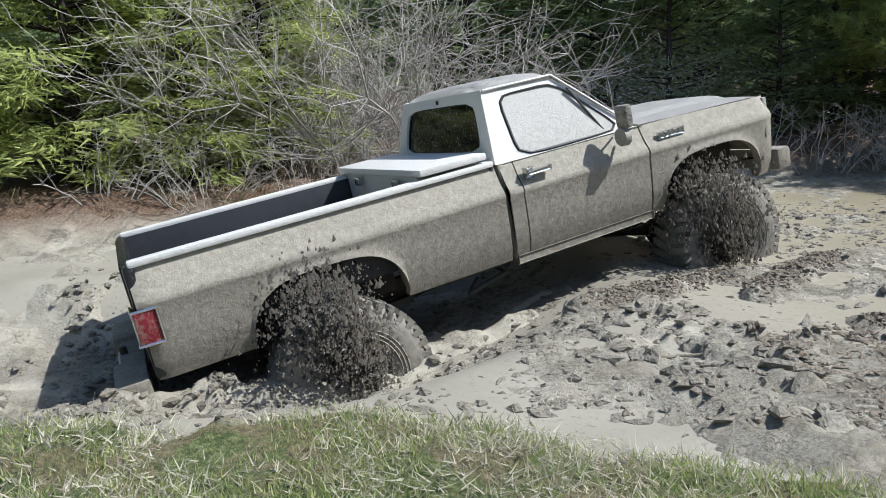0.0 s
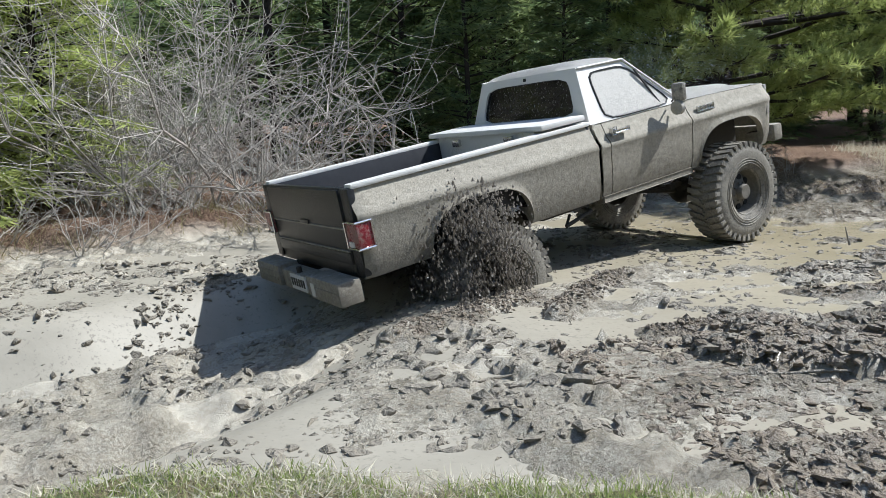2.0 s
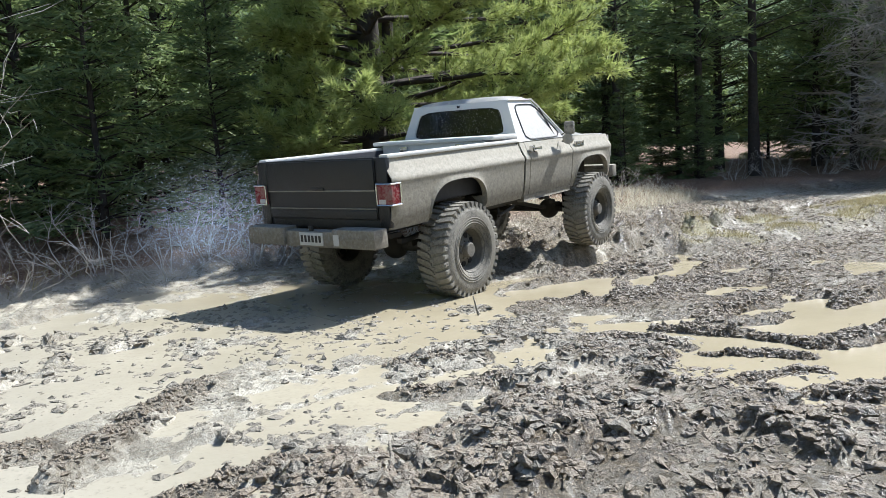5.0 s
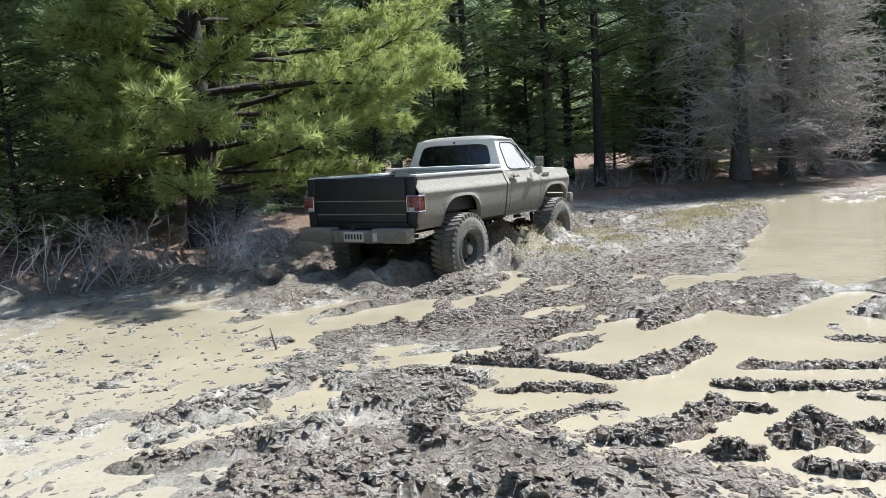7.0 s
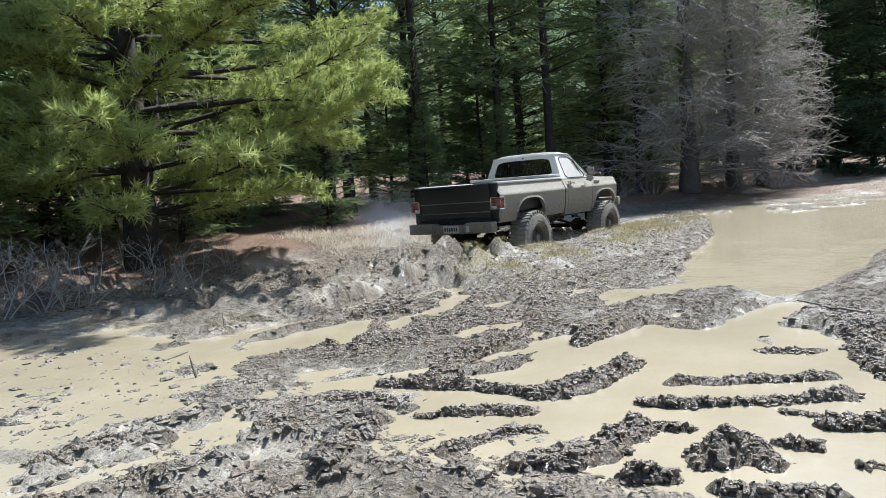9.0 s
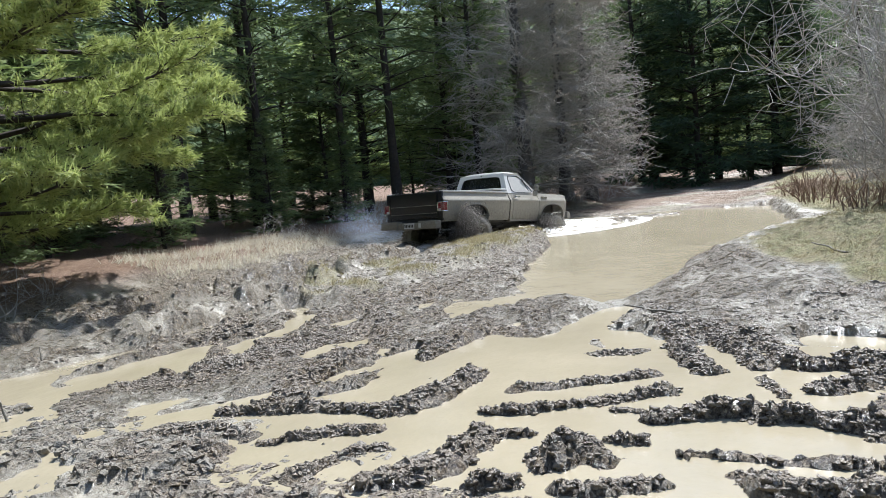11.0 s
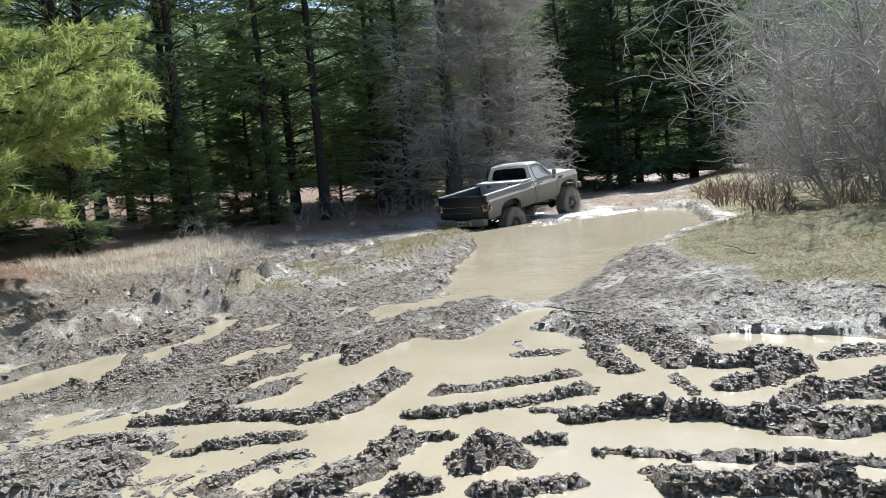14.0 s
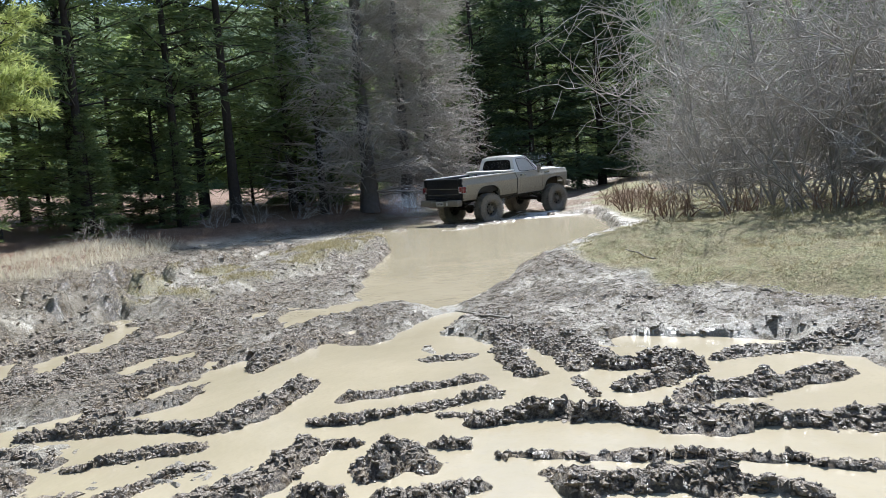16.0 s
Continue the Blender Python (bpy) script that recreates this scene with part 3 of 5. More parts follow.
    z = np.maximum(z, np.where(ridge > 0.004, 0.8 * ridge - 0.052 + 0.3 * np.maximum(z + 0.04, -0.02), -9))
    # the ruts of the truck, with berms beside them
    rows = [r for r in TRUCK]
    for a, b in zip(rows[:-1], rows[1:]):
        if a[1] > 19.5:
            continue
        ya, yb = radians(a[4]), radians(b[4])
        for s in (-1, 1):
            d = along(x, y, a[1] + s * HALF_TRACK * math.sin(ya), a[2] - s * HALF_TRACK * math.cos(ya), b[1] + s * HALF_TRACK * math.sin(yb), b[2] - s * HALF_TRACK * math.cos(yb))
            bed = max(min(a[3], b[3]) - HUB_DROP - TYRE_R + 0.04, -0.45)
            hole = 1 - step(0.20, 0.38, d + 0.12 * lumps)
            z = np.where(hole > 0, z * (1 - hole) + np.minimum(z, bed + 0.03 * lumps) * hole, z)
            if 7.0 < a[1] < 17.5:
                berm = np.exp(-((d - 0.52) / 0.17) ** 2) * (0.17 + 0.5 * lumps) * (1 if s > 0 else 0.8)
                z = z + np.clip(berm, 0, 0.3) * (d > 0.3) * 0.7
    z = z + 0.09 * np.exp(-((x - 9.4) / 0.7) ** 2 - ((y - 8.0) / 0.5) ** 2)
    # mud heaved up beside the slough
    heaved = along(x, y, -2.2, 3.72, 0.55, 5.05) + 0.16 * (rag - 0.5)
    z = z + np.exp(-(heaved / 0.20) ** 2) * (0.15 + 0.35 * np.maximum(lumps, -0.1) + 0.10 * grain) * step(-3.0, -1.6, x) * (1 - step(0.3, 1.1, x))
    # the island between the rut and the pool
    isle = along(x, y, 11.0, 7.0, 18.0, 6.8) + 0.5 * (broad + 0.5 * lumps)
    isle = (1 - step(0.5, 0.9, isle)) * (1 - p)
    z = z + isle * (0.17 + 0.06 * step(13, 16, x))
    # the track out at the far end
    z = z + 0.18 * step(27, 33, x) + 0.25 * step(33, 60, x)
    bank = step(-0.2, 1.4, wood)
    z = z + bank * (0.42 + 0.25 * (fbm(x, y, 3, 61, 3) - 0.5)) + 0.045 * np.clip(wood - 1.5, 0, 60)
    side = np.where(x > 5, step(-0.1, 1.1, near), step(-0.45, 0.25, near))
    z = z + side * np.where(x > 5, 0.22 + 0.10 * lumps, 0.17 + 0.06 * lumps) + 0.03 * np.clip(near - 1, 0, 60) * (x > 5)
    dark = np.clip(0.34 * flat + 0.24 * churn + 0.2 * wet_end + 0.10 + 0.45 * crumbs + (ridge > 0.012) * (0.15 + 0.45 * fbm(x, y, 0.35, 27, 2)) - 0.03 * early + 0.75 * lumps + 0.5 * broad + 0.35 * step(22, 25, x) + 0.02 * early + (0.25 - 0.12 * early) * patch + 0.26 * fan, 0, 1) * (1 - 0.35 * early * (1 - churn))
    grass = np.clip(step(-0.28, 0.12, near + 0.7 * lumps) * (1 - step(1.6, 2.8, x) * (1 - step(4, 7, x))) + 0.5 * step(26.5, 29, x + 1.5 * broad) * step(0.36, 0.5, fbm(x, y, 1.6, 74, 3)) + 0.7 * isle * step(0.55, 0.75, fbm(x, y, 0.5, 71, 3) + 0.2 * isle), 0, 1)
    litter = np.clip(step(0.1, 1.0, wood) + 0.8 * step(26, 30, x) * step(0.36, 0.56, fbm(x, y, 1.4, 73, 4)), 0, 1)
    return z, dark, grass, litter


def spread(*stops):
    """Coordinates from (start, spacing) pairs; the last is the end."""
    out = []
    for (a, d), (b, _) in zip(stops[:-1], stops[1:]):
        out.append(np.linspace(a, b, max(int(round((b - a) / d)), 1), endpoint=False))
    return np.concatenate(out + [[stops[-1][0]]])


def sheet(xs, ys):
    n, m = len(xs), len(ys)
    i, j = np.meshgrid(np.arange(n - 1), np.arange(m - 1), indexing="ij")
    a = (i * m + j).ravel()
    return np.concatenate([np.stack([a, a + m, a + m + 1], 1), np.stack([a, a + m + 1, a + 1], 1)])


def build_ground():
    xs = spread((-400, 40), (-60, 6), (-14, 0.8), (-6, 0.16), (-3.2, 0.036), (0.5, 0.032), (4.8, 0.026), (9.2, 0.05), (14, 0.10), (20, 0.2), (34, 0.8), (60, 6), (120, 40), (500, 1))
    ys = spread((-400, 40), (-60, 6), (-12, 0.8), (-4, 0.16), (-2, 0.06), (-0.4, 0.03), (4.6, 0.032), (6.2, 0.05), (11.0, 0.11), (15, 0.4), (24, 2), (60, 10), (120, 40), (500, 1))
    x, y = np.meshgrid(xs, ys, indexing="ij")
    x, y = x.ravel(), y.ravel()
    z, dark, grass, litter = ground(x, y)
    me = arrays_mesh("ground", np.stack([x, y, z], 1), sheet(xs, ys), MUD, smooth=True)
    for name, values in (("dark", dark), ("grass", grass), ("litter", litter)):
        a = me.attributes.new(name, "FLOAT", "POINT")
        a.data.foreach_set("value", values.astype(np.float32))
    tagged(new("ground", me), "churned grey-brown mud field with ruts, ridges and grassy banks", "ground", kind="structure")
    xs, ys = spread((-30, 1), (-6, 0.2), (32, 1), (40, 1)), spread((-6, 0.4), (2, 0.2), (14, 1))
    x, y = np.meshgrid(xs, ys, indexing="ij")
    x, y = x.ravel(), y.ravel()
    me = arrays_mesh("water", np.stack([x, y, level(x, y)], 1), sheet(xs, ys), WATER, smooth=True)
    tagged(new("water", me), "opaque tan muddy water standing in ruts and pool", "water", kind="structure")


def land(x, y):
    x, y = np.atleast_1d(np.asarray(x, float)), np.atleast_1d(np.asarray(y, float))
    return ground(x, y)[0]


def scatter(name, count, where, sizes, material, label, seed, sink=0.8, flat=0.5):
    """Lumps of mud lying about: one lump of stuff."""
    rng = np.random.default_rng(seed)
    bm = bmesh.new()
    bmesh.ops.create_icosphere(bm, subdivisions=1, radius=1)
    bv = np.array([v.co[:] for v in bm.verts])
    bf = np.array([[v.index for v in f.verts] for f in bm.faces])
    bm.free()
    xy = where(rng, count)
    count = len(xy)
    s = sizes[0] + (sizes[1] - sizes[0]) * rng.random(count) ** 3
    z = np.maximum(land(xy[:, 0], xy[:, 1]), level(xy[:, 0], xy[:, 1]))
    v = bv[None] * (1 + 0.55 * (rng.random((count, len(bv), 1)) - 0.5) * 2)
    ang = rng.random(count) * math.tau
    c, sn = np.cos(ang)[:, None], np.sin(ang)[:, None]
    st = 1 + rng.random(count)[:, None] * 1.2
    vx, vy = v[..., 0] * st, v[..., 1]
    v = np.stack([vx * c - vy * sn, vx * sn + vy * c, v[..., 2] * (flat + 0.5 * rng.random(count)[:, None])], -1) * s[:, None, None]
    v = v + np.stack([xy[:, 0], xy[:, 1], z - sink * s * 0.3], 1)[:, None]
    f = bf[None] + (np.arange(count) * len(bv))[:, None, None]
    me = arrays_mesh(name, v.reshape(-1, 3), f.reshape(-1, 3), material, smooth=False)
    return tagged(new(name, me), label, "mud", kind="stuff")


def build_clods():
    def band(x0, x1, y0, y1, keep):
        def pick(rng, n):
            p = np.stack([rng.uniform(x0, x1, n), rng.uniform(y0, y1, n)], 1)
            wood, near = shore(p[:, 0], p[:, 1])
            k = (wood < 0.3) & (near < 0.1) & (pond(p[:, 0], p[:, 1]) < 0.2) & (rng.random(n) < keep(p[:, 0], p[:, 1]))
            return p[k]
        return pick

    patchy = lambda x, y: step(0.44, 0.58, fbm(x, y, 0.42, 81, 5)) * (0.35 + 0.65 * step(0.42, 0.55, fbm(x, y, 1.6, 82, 2))) + 0.05
    ridgy = lambda x, y: step(0.0, 0.035, land(x, y) - level(x, y))
    scatter("mud_clods", 30000, band(-3.5, 6, 2.6, 8.8, patchy), (0.008, 0.040), CLOD_PALE, "drying grey lumps of mud on the flats", 1)
    scatter("mud_clods", 20000, band(1.6, 5.6, 1.4, 3.9, lambda x, y: 0.3 + 0.7 * patchy(x, y)), (0.006, 0.034), CLOD, "dark churned lumps of soil", 2)
    scatter("mud_clods", 30000, band(5, 10, -1.8, 8, lambda x, y: ridgy(x, y) * (0.45 + 0.55 * patchy(x, y))), (0.007, 0.024), CLOD, "wet dark lumps on the mud ridges", 3)
    def on_ridges(rng, n):
        out = []
        for x0, y0, x1, y1, w, h in RIDGES:
            m = int(n * (0.2 + math.hypot(x1 - x0, y1 - y0)) * w)
            k = rng.random(m)
            out.append(np.stack([x0 + (x1 - x0) * k, y0 + (y1 - y0) * k], 1) + rng.normal(0, 0.5 * w, (m, 2)))
        p = np.concatenate(out)
        return p[land(p[:, 0], p[:, 1]) > level(p[:, 0], p[:, 1]) - 0.01]

    scatter("mud_clods", 3000, on_ridges, (0.007, 0.020), CLOD, "wet crumbly lumps along the mud ridges", 6, 0.5, 0.7)
    scatter("mud_clods", 12000, band(9, 20, 4.5, 11.5, lambda x, y: ridgy(x, y) * (0.4 + 0.6 * patchy(x, y))), (0.010, 0.036), CLOD, "wet dark lumps beside the ruts", 4)


def stick(x, y, turn, length, lean, material):
    """A broken stick lying on, or stuck in, the mud."""
    rng = np.random.default_rng(int(abs(x) * 97 + abs(y) * 31))
    n = 7
    k = np.linspace(0, 1, n)
    a, e = radians(turn), radians(lean)
    base = np.array((x, y, max(float(land(x, y)[0]), float(level(np.array([x]), np.array([y]))[0])) - (0.03 if lean > 20 else -0.004)))
    pts = base + np.outer(k * length, (math.cos(a) * math.cos(e), math.sin(a) * math.cos(e), math.sin(e))) + rng.normal(0, 0.012 * length, (n, 3)) * np.minimum(k, 1 - k)[:, None] * 2
    body = Sticks(6)
    body.add(pts, 0.013 - 0.007 * k)
    me = body.mesh("stick", material)
    tagged(new("stick", me), "broken muddy stick lying on the mud", "stick", "sticks on the mud")


def build_sticks():
    for row in ((5.75, 6.0, 100, 0.22, 72), (7.1, 7.7, 60, 0.20, 55), (5.95, 6.9, 15, 0.30, 2), (0.85, 3.45, 5, 0.38, 1), (1.35, 3.15, -4, 0.30, 1), (2.2, 3.0, -25, 0.55, 3), (3.1, 3.35, 60, 0.28, 8), (4.4, 4.0, 20, 0.35, 2), (9.2, 1.9, 70, 0.6, 4), (11.5, 0.6, 30, 0.7, 5)):
        stick(*row, CLOD_PALE)


build_ground()
build_clods()
build_sticks()


# ---- the pickup truck; its own space: x ahead from the rear axle, z up from the sill ----
def side_y(z):
    return float(np.interp(z, (-0.1, 0.0, 0.08, 0.25, 0.45, 0.475, 0.51, 0.56, 0.72), (0.905, 0.93, 0.965, 0.99, 1.008, 1.02, 1.012, 0.975, 0.905)))


def arch(x, centre, half=0.53, top=0.39):
    k = abs(x - centre) / half
    return top * (1 - k ** 3.2) ** 0.42 if k < 1 else 0.0


def side_panel(x0, x1, centre, top, side, taper=None, n=56, rows=12):
    """A body side between two stations, its lower edge following the wheel arch."""
    bm = bmesh.new()
    xs = set(np.linspace(x0, x1, n))
    if centre is not None:
        xs |= set(np.clip(centre + 0.53 * np.sin(np.linspace(-math.pi / 2, math.pi / 2, 41)), x0, x1))
    grid = []
    for x in sorted(xs):
        zb = arch(x, centre) if centre is not None else 0.0
        zt = top(x)
        col = []
        zs = np.concatenate([np.linspace(zb, 0.445, rows - 7), (0.465, 0.48, 0.51, 0.545), np.linspace(0.58, zt, 3)])
        for z in zs:
            y = side_y(z) - (taper(x) if taper else 0.0)
            if centre is not None:
                y += 0.018 * math.exp(-((z - arch(x, centre)) / 0.035) ** 2) * (1 if arch(x, centre) > 0.02 else 0)
            col.append(bm.verts.new((x, side * y, z)))
        grid.append(col)
    for a, b in zip(grid[:-1], grid[1:]):
        for k in range(rows - 1):
            bm.faces.new((a[k], b[k], b[k + 1], a[k + 1]))
    # turned-in lower edge
    low = []
    for col in grid:
        v = col[0].co
        low.append(bm.verts.new((v.x, v.y - side * 0.07, v.z + 0.008)))
    for (a, b), (c, d) in zip(zip(grid[:-1], grid[1:]), zip(low[:-1], low[1:])):
        bm.faces.new((a[0], b[0], d, c))
    bmesh.ops.recalc_face_normals(bm, faces=bm.faces[:])
    bmesh.ops.solidify(bm, geom=bm.faces[:], thickness=0.012)
    return bm


def ring(corners, u0, u1, v0, v1, thick=0.03, n=8):
    """A four-cornered frame with an opening, and the corners of the opening."""
    p = [Vector(c) for c in corners]
    at = lambda u, v: (p[0] * (1 - u) + p[1] * u) * (1 - v) + (p[3] * (1 - u) + p[2] * u) * v
    bm = bmesh.new()
    r = 0.10
    inner, outer = [], []
    for k in range(4 * n):
        a = (k + 0.5) / (4 * n) * math.tau
        cx, cy = math.cos(a), math.sin(a)
        m = (abs(cx) ** 7 + abs(cy) ** 7) ** (-1 / 7)
        s = 1 / max(abs(cx), abs(cy))
        inner.append(bm.verts.new(at((u0 + u1) / 2 + cx * m * (u1 - u0) / 2, (v0 + v1) / 2 + cy * m * (v1 - v0) / 2)))
        outer.append(bm.verts.new(at(min(max(0.5 + cx * s * 0.5, 0), 1), min(max(0.5 + cy * s * 0.5, 0), 1))))
    for u, v in ((0, 0), (1, 0), (1, 1), (0, 1)):
        near = min(outer, key=lambda w: (w.co - at(u, v)).length)
        near.co = at(u, v)
    for k in range(4 * n):
        j = (k + 1) % (4 * n)
        bm.faces.new((outer[k], outer[j], inner[j], inner[k]))
    bmesh.ops.recalc_face_normals(bm, faces=bm.faces[:])
    bmesh.ops.solidify(bm, geom=bm.faces[:], thickness=thick)
    pane = bmesh.new()
    pane.faces.new([pane.verts.new(v.co) for v in inner])
    seal = bmesh.new()
    mid = sum((v.co for v in inner), Vector()) / (4 * n)
    up = (p[1] - p[0]).cross(p[3] - p[0]).normalized()
    loops = []
    for v in inner:
        out = (v.co - mid).normalized()
        loops.append([seal.verts.new(v.co + 0.012 * (out * math.cos(a) + up * math.sin(a))) for a in (0, 1.26, 2.51, 3.77, 5.03)])
    for k in range(4 * n):
        a, b = loops[k], loops[(k + 1) % (4 * n)]
        for i in range(5):
            seal.faces.new((a[i], a[(i + 1) % 5], b[(i + 1) % 5], b[i]))
    return bm, pane, seal


def slab(corners, thick):
    bm = bmesh.new()
    bm.faces.new([bm.verts.new(c) for c in corners])
    bmesh.ops.solidify(bm, geom=bm.faces[:], thickness=thick)
    return bm


def make_wheel(parent):
    hub = new("wheel")
    hub.parent = parent
    bm = bmesh.new()
    r, w = TYRE_R, 0.18
    lathe(bm, [(0.235, -w + 0.03), (0.26, -w + 0.005), (0.33, -w - 0.012), (0.42, -w - 0.012), (0.47, -w + 0.005), (0.495, -w + 0.03), (r - 0.022, -w + 0.06), (r - 0.016, 0),
               (r - 0.022, w - 0.06), (0.495, w - 0.03), (0.47, w - 0.005), (0.42, w + 0.012), (0.33, w + 0.012), (0.26, w - 0.005), (0.235, w - 0.03)], 64)
    for rr in (0.30, 0.325, 0.35):
        for s in (-1, 1):
            o = s * (w + 0.006 + 0.006)
            lathe(bm, [(rr - 0.006, o), (rr, o + s * 0.006), (rr + 0.006, o)], 48)
    lugs = 38
    for k in range(lugs):
        for s in (-1, 1):
            a = (k + (0.5 if s > 0 else 0)) * math.tau / lugs
            spin = Matrix.Rotation(a, 4, "Y")
            old = set(bm.verts)
            block(bm, -0.027, 0.027, s * 0.10 - 0.075, s * 0.10 + 0.075, r - 0.035, r - 0.002)
            block(bm, -0.018, 0.02, s * 0.165, s * 0.180, r - 0.075, r - 0.014)
            block(bm, -0.02, 0.012, s * 0.02 - 0.02, s * 0.02 + 0.02, r - 0.03, r + 0.003)
            for v in set(bm.verts) - old:
                v.co = spin @ (v.co + Vector((0.018 * (1 if v.co.y * s > 0.1 else -1), 0, 0)))
    part("tyre", bm, TYRE, hub, "mud-caked tyre with deep lugs")
    bm = bmesh.new()
    lathe(bm, [(0.245, -0.17), (0.25, -0.155), (0.232, -0.14), (0.222, -0.06), (0.20, -0.035), (0.165, -0.06), (0.10, -0.085), (0.085, -0.095), (0.08, -0.15), (0.07, -0.16), (0.0, -0.16)], 48)
    lathe(bm, [(0.225, -0.06), (0.225, 0.15), (0.245, 0.165)], 40)
    part("rim", bm, RIM, hub, "black steel rim dulled by mud")
    # solid black discs on the rim, painted shade instead of cut holes
    for k in range(8):
        a = (k + 0.5) * math.tau / 8
        bm = rodded((0.155 * math.cos(a), -0.03, 0.155 * math.sin(a)), (0.155 * math.cos(a), -0.074, 0.155 * math.sin(a)), 0.034, sides=14)
        part("rim_hole_disc", bm, HOLLOW_SHADE, hub)
    for k in range(8):
        a = k * math.tau / 8
        part("lug_nut", rodded((0.1 * math.cos(a), -0.08, 0.1 * math.sin(a)), (0.1 * math.cos(a), -0.105, 0.1 * math.sin(a)), 0.011, sides=6), RIM, hub)
    return hub


def build_truck():
    truck = tagged(new("pickup_truck"), "mud-covered white pickup with long bed and huge off-road tyres", "truck")
    rail = lambda x: 0.715
    rear_taper = lambda x: 0.02 * max(0, (-1.02 - x) / 0.1) ** 2
    nose = lambda x: 0.05 * max(0, (x - 3.84) / 0.18) ** 2
    for side in (-1, 1):
        part("bed_side", side_panel(-1.12, 1.355, 0.0, rail, side, rear_taper), PAINT, truck, "bed side coated in dried mud")
        part("fender", side_panel(2.665, 4.02, BASE, lambda x: 0.70 - 0.045 * ((x - 2.665) / 1.355), side, nose), PAINT, truck, "front fender coated in dried mud")
        part("cab_corner", side_panel(1.395, 1.505, None, lambda x: 0.70, side, n=4), PAINT, truck)
        door = part("door", side_panel(1.515, 2.65, None, lambda x: 0.70, side, n=20), PAINT, truck, "closed mud-spattered door")
        bm = bmesh.new()
        block(bm, 1.56, 1.75, side * 1.0, side * 1.035, 0.585, 0.61, 0.008)
        block(bm, 1.545, 1.60, side * 0.985, side * 1.02, 0.565, 0.63, 0.008)
        part("handle", bm, CHROME, door, "dull chrome handle")
        part("rocker", boxed(1.40, 2.66, side * 0.86, side * 0.94, -0.04, 0.02), PAINT, truck)
        part("bed_rail", boxed(-1.10, 1.35, min(side * 0.83, side * 0.945), max(side * 0.83, side * 0.945), 0.695, 0.735, 0.014), ROOF, truck, "pale dusty bed rail")
        part("inner_bed_wall", boxed(-1.08, 1.33, min(side * 0.82, side * 0.85), max(side * 0.82, side * 0.85), 0.18, 0.70, 0.005), LINER, truck)
        part("wheel_tub", boxed(-0.55, 0.55, min(side * 0.60, side * 0.84), max(side * 0.60, side * 0.84), 0.19, 0.46, 0.05), LINER, truck)
        part("wheel_house", boxed(2.72, 3.95, min(side * 0.52, side * 0.55), max(side * 0.52, side * 0.55), -0.02, 0.62, 0.01), UNDER, truck)
        part("wheel_house", boxed(-0.56, 0.56, min(side * 0.58, side * 0.61), max(side * 0.58, side * 0.61), -0.02, 0.45, 0.01), UNDER, truck)
        # corner post with its lamp
        part("corner_post", boxed(-1.135, -1.07, min(side * 0.80, side * 0.945), max(side * 0.80, side * 0.945), 0.02, 0.71, 0.02), BLACK, truck)
        lamp = part("tail_light", boxed(-1.155, -1.025, min(side * 0.82, side * 1.012), max(side * 0.82, side * 1.012), 0.25, 0.455, 0.012), RED, truck, "red tail light in a bright bezel")
        part("reverse_lens", boxed(-1.162, -1.13, min(side * 0.84, side * 0.93), max(side * 0.84, side * 0.93), 0.26, 0.305, 0.005), CLEAR, lamp)
        bm = bmesh.new()
        for a, b in (((-1.16, 0.25), (-1.16, 0.455)), ((-1.02, 0.25), (-1.02, 0.455))):
            rod(bm, (a[0], side * (0.82 if a[0] < -1.1 else 1.015), a[1]), (b[0], side * (0.82 if a[0] < -1.1 else 1.015), b[1]), 0.009, sides=6)
        for z in (0.25, 0.455):
            rod(bm, (-1.16, side * 0.82, z), (-1.16, side * 1.005, z), 0.009, sides=6)
            rod(bm, (-1.16, side * 1.005, z), (-1.02, side * 1.015, z), 0.009, sides=6)
        part("bezel", bm, CHROME, lamp, "dull chrome bezel")
        # front lamps and markers
        part("headlight", rodded((3.99, side * 0.70, 0.42), (4.06, side * 0.70, 0.42), 0.095, 0.09, 20), CLEAR, truck, "round dusty headlight")
        part("side_marker", boxed(3.90, 3.935, min(side * 0.99, side * 1.0), max(side * 0.99, side * 1.0), 0.33, 0.50, 0.004), BUMPER, truck, "upright muddy side marker lamp")
        bm = bmesh.new()
        for k in range(5):
            block(bm, 2.80 + 0.045 * k, 2.832 + 0.045 * k, side * 0.985, side * 0.999, 0.565, 0.60, 0.003)
        block(bm, 2.78, 3.04, side * 0.978, side * 0.992, 0.555, 0.61, 0.004)
        part("badge", bm, CHROME, truck, "muddy chrome model badge")
        # door mirror
        mirror = part("mirror", boxed(2.36, 2.42, min(side * 1.04, side * 1.18), max(side * 1.04, side * 1.18), 0.73, 0.90, 0.025), MIRROR, truck, "upright mud-splashed door mirror on a bracket")
        part("round_mirror", rodded((2.34, side * 1.10, 0.67), (2.39, side * 1.10, 0.67), 0.068, sides=20), BUMPER, mirror, "round blind-spot mirror")
        bm = bmesh.new()
        rod(bm, (2.42, side * 0.98, 0.64), (2.40, side * 1.10, 0.64), 0.010)
        rod(bm, (2.40, side * 1.10, 0.60), (2.40, side * 1.10, 0.90), 0.009)
        rod(bm, (2.45, side * 0.96, 0.72), (2.40, side * 1.10, 0.80), 0.008)
        part("bracket", bm, TRIM, mirror)
    # the bed
    part("bed_floor", boxed(-1.08, 1.33, -0.83, 0.83, 0.165, 0.19), LINER, truck)
    part("bed_front", boxed(1.315, 1.35, -0.93, 0.93, 0.05, 0.715), LINER, truck)
